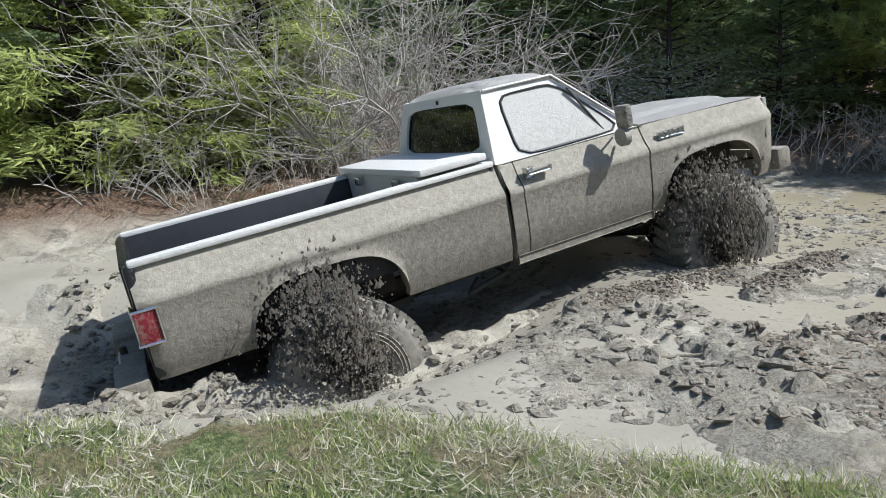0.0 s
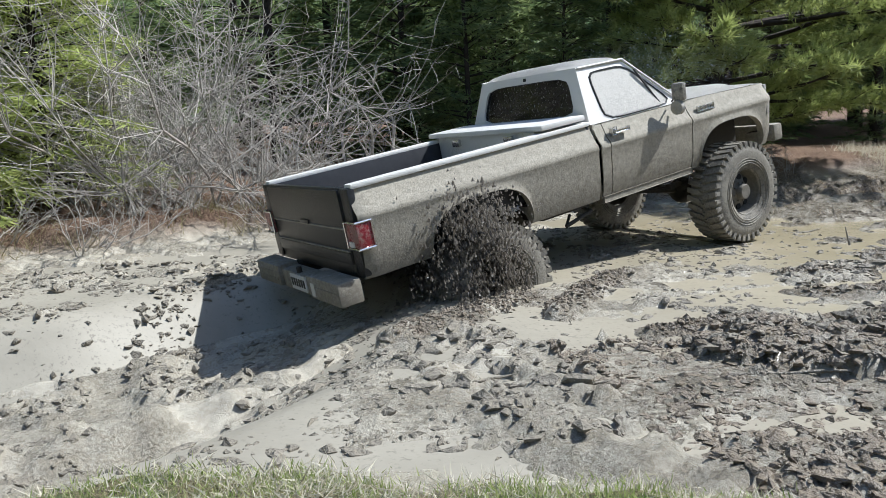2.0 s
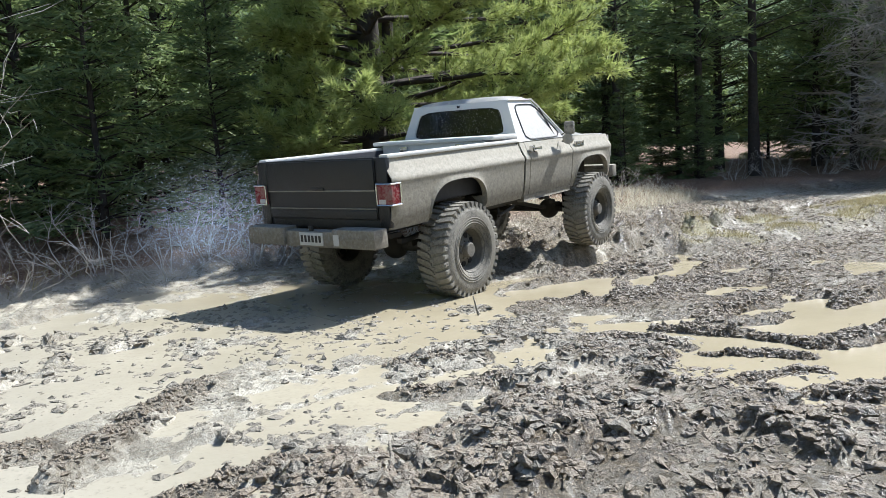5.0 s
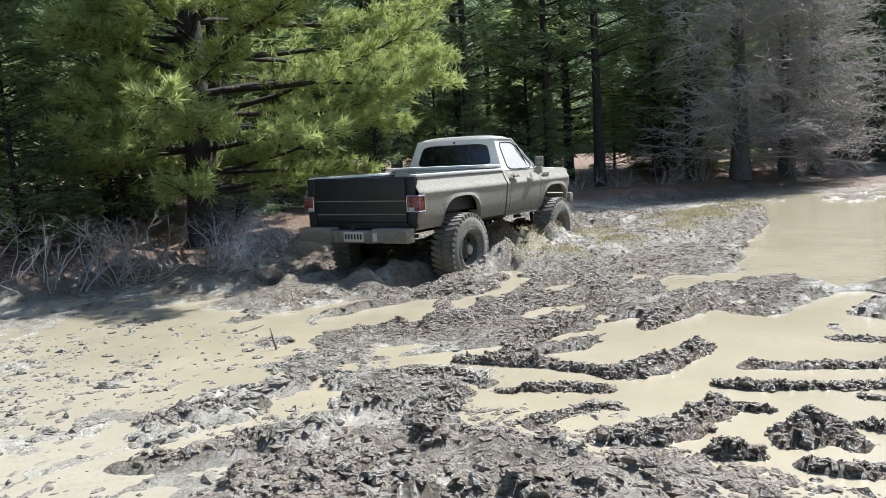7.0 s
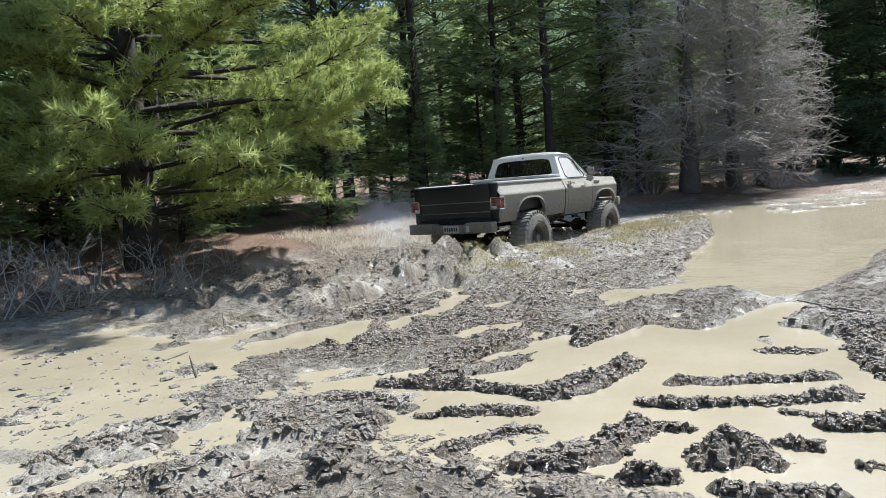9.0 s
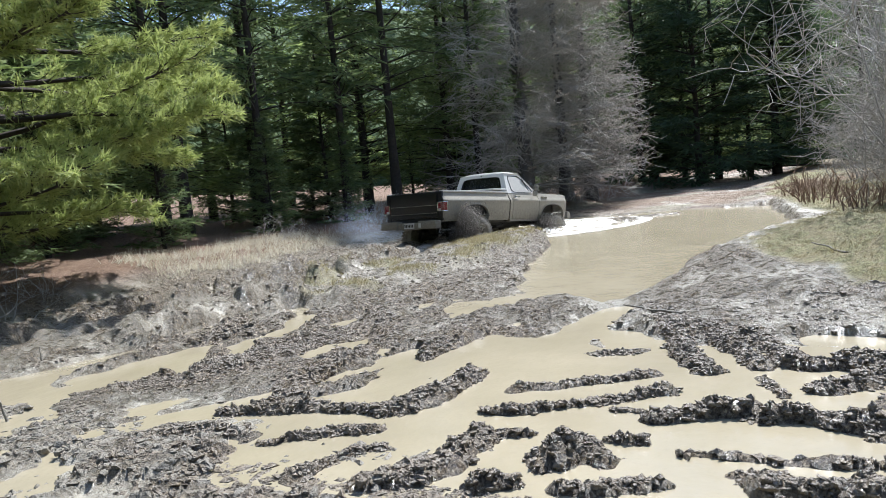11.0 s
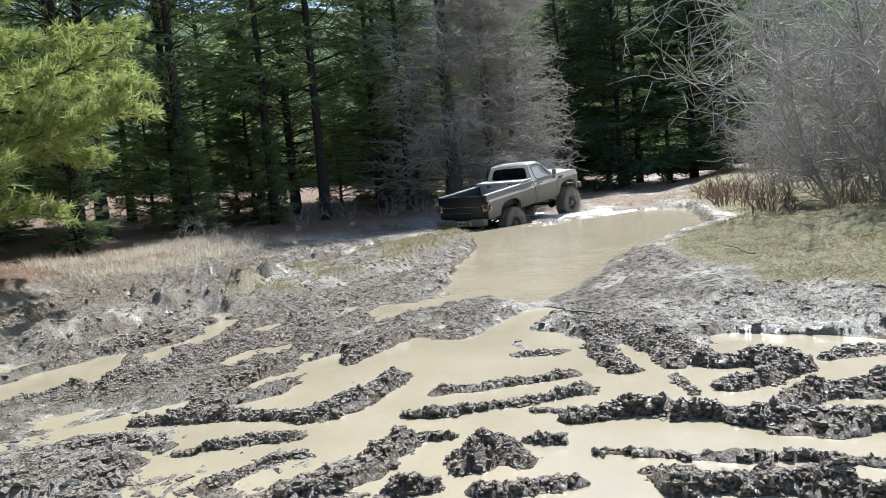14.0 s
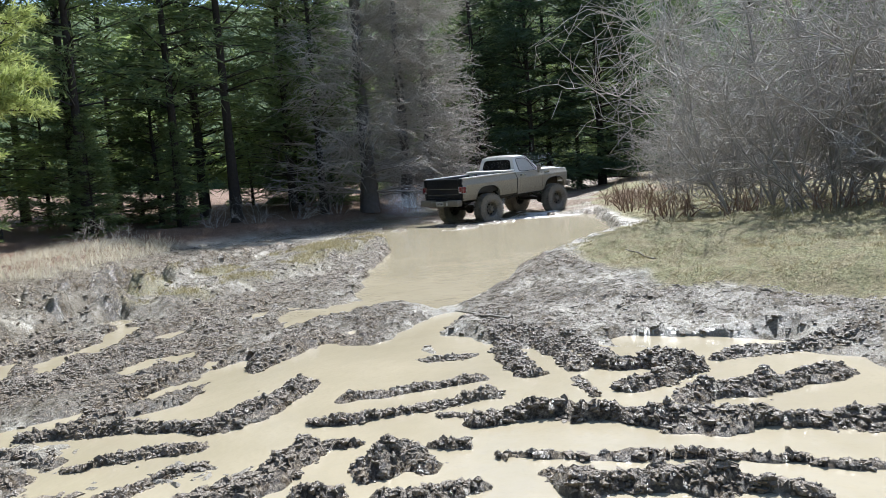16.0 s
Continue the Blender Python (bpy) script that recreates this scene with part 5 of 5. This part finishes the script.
def build_woods():
    rng = np.random.default_rng(5)
    # the big pine
    stand(white_pine(3, 11.0, "broad sunlit white pine with long level limbs"), 8.95, 12.95, 0, 1.05)
    firs = [
        conifer(11, 15, 2.9, 0.05, 36, 0.44, BARK, FIR, "dense dark green conifer at the wood's edge"),
        conifer(12, 18, 3.0, 0.10, 36, 0.48, BARK, FIR, "tall dark conifer with bare lower trunk"),
        conifer(13, 19, 2.7, 0.24, 36, 0.48, BARK, FIR, "tall dark conifer with a long bare trunk"),
        conifer(14, 10, 2.5, 0.03, 52, 0.36, BARK, FIR, "young dark conifer branched to the ground"),
        conifer(15, 16, 3.1, 0.08, 32, 0.46, BARK, SUNNY, "tall conifer deep in the wood, sunlight painted into its mid-green needles"),
    ]
    spots = []
    # wall of dark conifers behind the brush
    for x, y, k, s in ((-8, 17, 0, 0.9), (-3.5, 19, 3, 1.1), (0.5, 19, 0, 0.9), (3.6, 17.5, 3, 1.0), (5.4, 16.2, 3, 0.8), (2.2, 21.5, 1, 0.9), (6.6, 18.5, 0, 0.8), (-6, 22, 1, 0.9), (9.5, 18.5, 0, 0.8),
                       (12.5, 17.5, 4, 0.9), (4.3, 14.6, 3, 0.62), (6.3, 14.2, 3, 0.5), (-11, 14, 3, 1.0), (-13, 19, 1, 1.0), (15.0, 19.5, 4, 0.9), (7.8, 22.5, 4, 1.0), (0, 25, 2, 1.0), (11.5, 22, 2, 0.9)):
        spots.append((x, y, k, s))
    # the open-trunked wood further along
    for x, y, k, s in ((18.5, 18.0, 2, 0.95), (20.5, 16.6, 2, 0.85), (22.5, 18.8, 2, 0.95), (24.4, 16.2, 2, 0.9), (26.2, 15.2, 2, 1.05), (27.8, 17.6, 2, 0.9), (29.5, 14.6, 1, 0.85), (17, 22, 4, 1.0), (21, 22, 4, 1.0), (25.5, 21, 4, 1.0),
                       (30, 19, 4, 1.0), (33, 16, 4, 1.0), (34.5, 13, 2, 1.0), (37, 17.5, 0, 1.1), (16.5, 16.6, 2, 0.8), (28.8, 12.9, 2, 0.8)):
        spots.append((x, y, k, s))
    # the dark end of the clearing
    for x, y, k, s in ((53, 9.2, 0, 1.15), (50, 10.5, 0, 1.0), (46, 10.5, 1, 1.1), (49, 3.5, 0, 1.1), (52, 7, 1, 1.2), (52, 13.5, 1, 1.0), (50, -1, 0, 1.0), (46, -5.0, 1, 1.0), (55, 2, 1, 1.2), (43, 14.5, 1, 1.1), (41, -8, 0, 1.0), (36, -9, 1, 1.0)):
        spots.append((x, y, k, s))
    # deeper rows that close the view
    for k in range(38):
        a = radians(-38 + 156 * (k + rng.random()) / 38)
        r = rng.uniform(50, 66) if a < radians(22) else rng.uniform(27, 42)
        x, y = 3 + r * math.cos(a), r * math.sin(a)
        spots.append((x, y, 4 if k % 4 else 1, rng.uniform(0.9, 1.25)))
    # young growth under the tall trees
    for k in range(26):
        x = rng.uniform(-6, 40)
        y = float(np.interp(x, WOOD_X, WOOD_Y)) + rng.uniform(4, 13)
        spots.append((x, y, 3, rng.uniform(0.35, 0.75)))
    used = set()
    for x, y, k, s in spots:
        turn = rng.uniform(0, 360)
        if k not in used:
            used.add(k)
            stand(firs[k], x, y, turn, s)
        else:
            again(firs[k], x, y, turn, s)
    # the dark spruce at the end of the track
    spruce = conifer(16, 15, 4.4, 0.03, 95, 0.50, BARK, SPRUCE, "broad dark spruce at the end of the track", 4.4, -0.2, 0.07, name="spruce")
    stand(spruce, 47.0, 7.4, 0, 1.25)
    again(spruce, 50.0, 3.4, 140, 1.15)
    again(spruce, 51, 11.0, 250, 1.0)
    for x, y, s in ((13.0, 16.5, 0.5), (15.5, 15.6, 0.4), (19.6, 15.6, 0.35), (23.4, 15.6, 0.35), (25.4, 18.6, 0.5), (31.2, 13.6, 0.4), (33.0, 18.5, 0.6), (11.2, 15.6, 0.45), (36.0, 13.8, 0.5)):
        again(firs[3], x, y, rng.uniform(0, 360), s)
    # hemlock boughs at the first bank
    hem = conifer(21, 7.0, 2.3, 0.05, 120, 0.20, BARK, HEMLOCK, "sunlit yellow-green hemlock with drooping sprays", 4.6, -0.2, 0.035, name="hemlock")
    stand(hem, -5.4, 10.4, 20)
    for x, y, t, s in ((-3.9, 10.6, 130, 0.62), (-7.4, 9.6, 250, 0.9), (-2.9, 11.4, 60, 0.7), (-6.0, 12.6, 90, 1.0)):
        again(hem, x, y, t, s)
    # bare grey tree beside the track, and its neighbours
    bare = bare_tree(31, 15, 4.0, "tall leafless conifer with fine grey limbs", TWIG_PALE, BARK_GREY)
    stand(bare, 29.6, 11.3, 0)
    again(bare, 31.8, 10.4, 120, 0.85)
    again(bare, 33.6, 9.9, 250, 0.8)
    # pale brush behind the truck
    pale = [bush(41, 4.6, 2.0, 9, 25, TWIG, "pale leafless brush of crossing twigs", thick=0.95, stout=0.55, wild=0.72),
            bush(42, 3.6, 2.0, 11, 21, TWIG, "pale leafless shrub with fine twigs", thick=0.95, stout=0.55, wild=0.72)]
    place = ((0, -2.4, 12.0, 1.0), (0, -0.7, 12.2, 1.05), (1, -1.4, 11.2, 1.0), (1, 0.3, 11.5, 0.9), (1, -3.6, 11.0, 0.9), (0, -4.2, 13.4, 0.9), (1, -2.2, 13.6, 1.1))
    seen = set()
    for k, x, y, s in place:
        if k in seen:
            again(pale[k], x, y, rng.uniform(0, 360), s)
        else:
            seen.add(k)
            stand(pale[k], x, y, rng.uniform(0, 360), s)
    sap = bush(43, 3.6, 0.5, 2, 13, TWIG, "slim pale sapling with forking bare branches", "sapling", "saplings", 1.6, 1.1)
    stand(sap, 2.0, 12.2, 40)
    again(sap, 1.6, 12.6, 170, 0.8)
    again(sap, 0.6, 11.1, 290, 0.6)
    # brown thicket by the pool
    thick = [bush(51, 5.6, 3.4, 10, 28, TWIG_DARK, "dense grey-brown leafless thicket beside the pool", "thicket", "thickets by the pool", 1.3, 1.25, 0.4, 0.78),
             bush(52, 4.6, 3.4, 10, 28, TWIG, "grey leafless thicket with tangled twigs", "thicket", "thickets by the pool", 1.3, 1.15, 0.4, 0.78)]
    place = ((1, 18.4, -1.5, 1.1), (0, 17.4, -1.9, 1.1), (1, 16.4, -3.2, 1.4), (1, 15.8, -2.2, 0.95), (0, 14.6, -3.8, 1.0), (1, 20.2, -1.3, 0.8), (0, 20.5, -2.9, 1.1), (0, 17.2, -4.0, 1.2), (1, 13.6, -5.4, 1.1), (0, 23.5, -1.6, 0.9), (1, 26.0, -0.6, 0.7), (1, 29.5, 0.0, 0.7), (0, 33, -1.8, 0.9))
    seen = set()
    for k, x, y, s in place:
        if k in seen:
            again(thick[k], x, y, rng.uniform(0, 360), s)
        else:
            seen.add(k)
            stand(thick[k], x, y, rng.uniform(0, 360), s)
    stalk = bush(55, 0.8, 1.5, 16, 4, TWIG_RED, "clump of reddish-brown dry stalks", "dry_stalks", "dry stalks", 2.2, 0.8)
    stand(stalk, 16.9, 0.2, 0, 0.8)
    for x, y, t, s in ((16.0, -0.9, 90, 0.7), (18.6, 0.2, 200, 0.8), (14.6, -2.0, 30, 0.7), (13.9, -2.9, 140, 1.0), (20.8, 0.3, 60, 0.9), (22.4, 0.9, 20, 1.0), (24.2, 1.1, 110, 1.0), (26.0, 1.3, 230, 1.1), (28.0, 1.8, 300, 1.1)):
        again(stalk, x, y, t, s)
    # dead canes on the wood's bank
    cane = bush(56, 1.2, 1.2, 12, 6, TWIG_DARK, "tangle of dead grey canes", "dead_canes", "dead canes", 0.8, 0.4)
    stand(cane, 6.6, 12.0, 0)
    for x, y, t, s in ((5.2, 12.0, 70, 1.0), (7.6, 12.1, 150, 0.9), (3.6, 12.0, 220, 1.1), (2.4, 11.7, 300, 0.9), (-3.2, 9.8, 20, 0.9), (-1.0, 10.8, 110, 0.8), (16.8, 13.4, 10, 0.8), (18.2, 13.6, 90, 0.7), (10.2, 12.4, 200, 0.6), (23, 14.0, 30, 0.9), (26.5, 12.9, 300, 0.9), (31.5, 10.6, 100, 1.0), (34, 9.6, 10, 1.0),
                       (5.9, 11.7, 33, 1.1), (7.0, 11.6, 250, 1.0), (8.3, 11.8, 310, 1.0), (9.2, 11.9, 140, 0.9), (4.4, 11.6, 190, 1.0), (-4.4, 8.9, 80, 1.0), (-3.4, 9.3, 240, 1.0), (-2.2, 9.7, 330, 1.0), (-1.6, 10.1, 60, 0.9), (0.2, 10.6, 200, 0.9), (1.3, 11.2, 300, 0.9), (24.8, 13.6, 200, 1.0), (28.4, 12.2, 70, 1.1)):
        again(cane, x, y, t, s)


def build_grass():
    rng = np.random.default_rng(9)

    def points(n, x0, x1, y0, y1, keep):
        x, y = rng.uniform(x0, x1, n), rng.uniform(y0, y1, n)
        z, dark, grass, litter = ground(x, y)
        wood, near = shore(x, y)
        k = keep(x, y, wood, near, grass)
        return np.stack([x, y, z - 0.005], 1)[k]

    lush = points(9000, -4.0, 2.2, 1.2, 3.1, lambda x, y, w, n, g: (n > -0.3) & (g > 0.4) & (fbm(x, y, 0.5, 91, 3) > 0.42))
    tufts("turf", lush, 7, 0.035, 0.006, TURF, "short spring grass and dead stems on the bank", 1)
    thatch = points(5200, -4.0, 2.0, 1.0, 3.0, lambda x, y, w, n, g: (n > -0.35) & (g > 0.3) & (fbm(x, y, 0.35, 94, 3) > 0.40))
    tufts("dry_grass", thatch, 8, 0.065, 0.006, THATCH, "flattened dead straw on the near bank", 6, 1.6, 0.05)
    pale = points(9000, 9.5, 30, -7, 3.4, lambda x, y, w, n, g: (n > 0.05) & (fbm(x, y, 0.6, 92, 4) > 0.50))
    tufts("dry_grass", pale, 8, 0.075, 0.008, STRAW, "flattened straw-coloured grass by the pool", 2, 0.9, 0.08)
    reed = points(900, 12.5, 20, 11.8, 14.2, lambda x, y, w, n, g: (w > 0.15) & (w < 1.8))
    tufts("dry_grass", reed, 9, 0.25, 0.010, THATCH, "pale dead grass at the wood's edge", 3, 0.6, 0.14)
    isle = points(2500, 10.5, 18.2, 6.2, 7.9, lambda x, y, w, n, g: g > 0.35)
    tufts("dry_grass", isle, 6, 0.07, 0.010, STRAW, "short dead grass on the mud ridge", 4, 0.6, 0.05)
    bankg = points(1200, -6, 6, 8.5, 12.5, lambda x, y, w, n, g: (w > 0.3) & (w < 2.0) & (fbm(x, y, 0.8, 93, 3) > 0.5))
    tufts("dry_grass", bankg, 7, 0.22, 0.010, STRAW, "dead grass on the leaf-strewn bank", 5, 0.6, 0.10)


def build_distance():
    """The wooded rise that closes the view all round, far behind the trees."""
    rng = np.random.default_rng(77)
    n, m = 220, 9
    a = np.linspace(0, math.tau, n, endpoint=False)
    rows = []
    for k in range(m):
        r = 84 + 5 * k + rng.normal(0, 1.2, n)
        top = 4 + 3.5 * k + 2.4 * fbm(90 * np.cos(a) + 7 * k, 90 * np.sin(a), 4.0, 88 + k, 3) * (1 if k else 0)
        rows.append(np.stack([5 + r * np.cos(a), 5 + r * np.sin(a), top - (5 if k == 0 else 0)], 1))
    v = np.concatenate(rows)
    f = []
    for k in range(m - 1):
        for j in range(n):
            q = (j + 1) % n
            f += [(k * n + j, k * n + q, (k + 1) * n + q), (k * n + j, (k + 1) * n + q, (k + 1) * n + j)]
    tagged(new("backdrop", arrays_mesh("backdrop", v, f, WOODED, smooth=False)), "distant dark wooded rise", "woods", kind="structure")


build_woods()
build_distance()
build_grass()


# ---- flying mud ----
def spray_mesh(seed, n, reach, size):
    """A plume of small lumps and drops, thicker at its foot."""
    rng = np.random.default_rng(seed)
    t = rng.random(n) ** 0.8
    c = np.stack([-reach * t * 0.40 + rng.normal(0, 0.05 + 0.10 * t, n), rng.normal(0, 0.14 + 0.12 * t, n), reach * t * 0.9 + rng.normal(0, 0.10, n)], 1)
    s = size * (0.25 + rng.random(n) ** 3)
    base = np.array([(1, 0, -0.5), (-0.6, 0.8, -0.5), (-0.6, -0.8, -0.5), (0.1, 0.1, 0.9)])
    v = base[None] * (0.6 + 0.8 * rng.random((n, 4, 1))) * s[:, None, None] * np.array((1, 1, 1.5)) + c[:, None]
    f = np.array([(0, 1, 2), (0, 1, 3), (1, 2, 3), (2, 0, 3)])[None] + 4 * np.arange(n)[:, None, None]
    return arrays_mesh("mud_spray", v.reshape(-1, 3), f.reshape(-1, 3), SPRAY, smooth=True)


def haze_mesh(seed, n, size, drop):
    """A thin drift of fine droplets, thickest at its middle."""
    rng = np.random.default_rng(seed)
    c = rng.normal(0, 1, (n, 3)) * np.array(size)
    c = c + 0.35 * np.array(size) * np.stack([np.sin(3.1 * c[:, 2] + seed), np.cos(2.3 * c[:, 0]), np.sin(2.7 * c[:, 1])], 1)
    base = np.array([(1, 0, -0.5), (-0.6, 0.8, -0.5), (-0.6, -0.8, -0.5), (0.1, 0.1, 0.9)])
    v = base[None] * (drop * (0.5 + rng.random(n)))[:, None, None] + c[:, None]
    f = np.array([(0, 1, 2), (0, 1, 3), (1, 2, 3), (2, 0, 3)])[None] + 4 * np.arange(n)[:, None, None]
    return arrays_mesh("smoke", v.reshape(-1, 3), f.reshape(-1, 3), SMOKE, smooth=True)


def truck_at(t):
    ts = [r[0] for r in TRUCK]
    x, y, z, yaw, pitch, roll = (float(np.interp(t, ts, [r[k] for r in TRUCK])) for k in range(1, 7))
    return pose(x, y, z, roll, -pitch, yaw)


sprays = []
for axle, count, spans in ((0.0, 7, ((0, 2.6), (10.2, 10.8))), (BASE, 5, ((0, 0.95), (10.3, 12.6)))):
    for k in range(count):
        ob = new("mud_spray", spray_mesh(100 + k + int(axle * 10), 2600, 0.85 if axle == 0 else 0.7, 0.017))
        tagged(ob, "dark wet mud flung up by a spinning wheel", "mud", kind="stuff")
        sprays.append((ob, axle, k / count, spans))


# exhaust smoke behind the bed and steam over the hood; in the truck's space: x, y, z
drifts = []
for k, (n, size, drop, place) in enumerate(((15000, (0.50, 0.30, 0.24), 0.0020, (-1.3, 1.2, -0.10)), (7000, (0.45, 0.32, 0.28), 0.0020, (-1.4, 1.6, 0.15)), (8000, (0.70, 0.50, 0.32), 0.0019, (4.2, 0.9, 0.75)))):
    ob = new("smoke", haze_mesh(300 + k, n, size, drop))
    tagged(ob, "thin bluish exhaust smoke" if k < 2 else "thin pale steam over the hood", "smoke", kind="stuff")
    drifts.append((ob, place))


def bow_wave():
    """The swell of churned water that the truck pushes through the pool, with its foam."""
    n = 90
    u = np.linspace(-1, 1, n)
    x, y = np.meshgrid(u * 4.6, u * 3.2, indexing="ij")
    x, y = x.ravel(), y.ravel()
    r = np.hypot(x / 4.6, y / 3.2)
    z = (0.05 * np.sin(r * 17 + 2.5 * fbm(x, y, 0.8, 5, 3)) + 0.10 * (fbm(x, y, 0.35, 6, 3) - 0.5)) * (1 - step(0.45, 0.95, r)) + 0.05 * (1 - step(0.3, 0.9, r)) - 0.05 * step(0.7, 1.0, r)
    return tagged(new("bow_wave", arrays_mesh("bow_wave", np.stack([x, y, z], 1), sheet(u, u), FOAM, smooth=True)), "foaming muddy bow wave around the truck", "wave", kind="stuff")


wave = bow_wave()


# ---- what moves ----
def truck_rows():
    return [(t, pose(x, y, z, roll, -pitch, yaw)) for t, x, y, z, yaw, pitch, roll in TRUCK]


def motions():
    walk(truck, truck_rows())
    times = np.arange(0, 16.001, 0.1)
    ts = [r[0] for r in TRUCK]
    px, py = np.interp(times, ts, [r[1] for r in TRUCK]), np.interp(times, ts, [r[2] for r in TRUCK])
    rolled = np.concatenate([[0], np.cumsum(np.hypot(np.diff(px), np.diff(py)))]) / TYRE_R
    slip = np.interp(times, (0, 2.2, 2.9, 4.2, 4.8, 5.4, 7.0, 9.5, 10.3, 11.5, 13, 16), (5.5, 5.0, 0.2, 0.2, 2.5, 1.0, 0.3, 2.0, 4.5, 4.0, 2.0, 0.5))
    spun = np.degrees(rolled + np.concatenate([[0], np.cumsum(0.5 * (slip[1:] + slip[:-1]) * 0.1)]))
    spots = ((0.0, -1), (BASE, -1), (0.0, 1), (BASE, 1))
    for wheel, (x, s) in zip(wheels, spots):
        side = 0 if s < 0 else 180
        walk(wheel, [(float(t), pose(x, s * HALF_TRACK, -HUB_DROP, 0, float(a), 0) @ pose(0, 0, 0, 0, 0, side)) for t, a in zip(times, spun)])
    rows = []
    for t in times:
        m = truck_at(float(t))
        f = m @ Vector((BASE + 0.9, -0.35, 0))
        rise = float(np.interp(t, (0, 10.0, 10.8, 15.3, 16.0), (-1.6, -0.9, 0.0, 0.0, 0.0)))
        rows.append((float(t), pose(f.x, f.y, -0.075 + rise, 0, 0, float(np.interp(t, ts, [r[4] for r in TRUCK])))))
    walk(wave, rows)
    for ob, (x, y, z) in drifts:
        walk(ob, [(float(t), truck_at(float(t)) @ pose(x - 0.12 * math.sin(2.1 * t + z), y + 0.10 * math.sin(1.3 * t), z + 0.05 * math.sin(1.7 * t + x) - (2.4 * (1 - min(max((t - 3.9) / 0.9, 0), 1)) if x < 0 else 0), 0, 0, 12 * math.sin(0.9 * t + x))) for t in times[::2]])
    # each plume leaves the tyre's foot, rises, and drops back into the mud, again and again while the wheel spins
    flight = 0.84
    for ob, axle, phase, spans in sprays:
        rows = []
        for t in times:
            t = float(t)
            turn = (t / flight + phase) % 1.0
            start = t - turn * flight
            live = any(a - flight * 0.6 <= start <= b for a, b in spans)
            m = truck_at(max(start, 0.0))
            foot = m @ Vector((axle + (0.16 if axle == 0 else -0.02), -HALF_TRACK - 0.05, -HUB_DROP - 0.25))
            k = turn * flight
            back = m.to_3x3() @ Vector((-1, 0, 0))
            lift = 2.7 * k - 4.9 * k * k - 0.10 if live else -2.4
            if foot.x > 20 and live:
                lift -= 0.15
            spread_ = 0.22 * k if axle == 0 else 0.1 * k
            now = truck_at(t) @ Vector((axle + (0.16 if axle == 0 else 0.0), -HALF_TRACK - 0.05, -HUB_DROP - 0.25))
            foot = foot.lerp(now, 0.75)
            place = Vector((foot.x + back.x * spread_, foot.y + back.y * spread_, foot.z + lift))
            rows.append((t, Matrix.Translation(place) @ pose(0, 0, 0, 0, -25 * turn, math.degrees(math.atan2(-back.y, -back.x)))))
        walk(ob, rows)


motions()
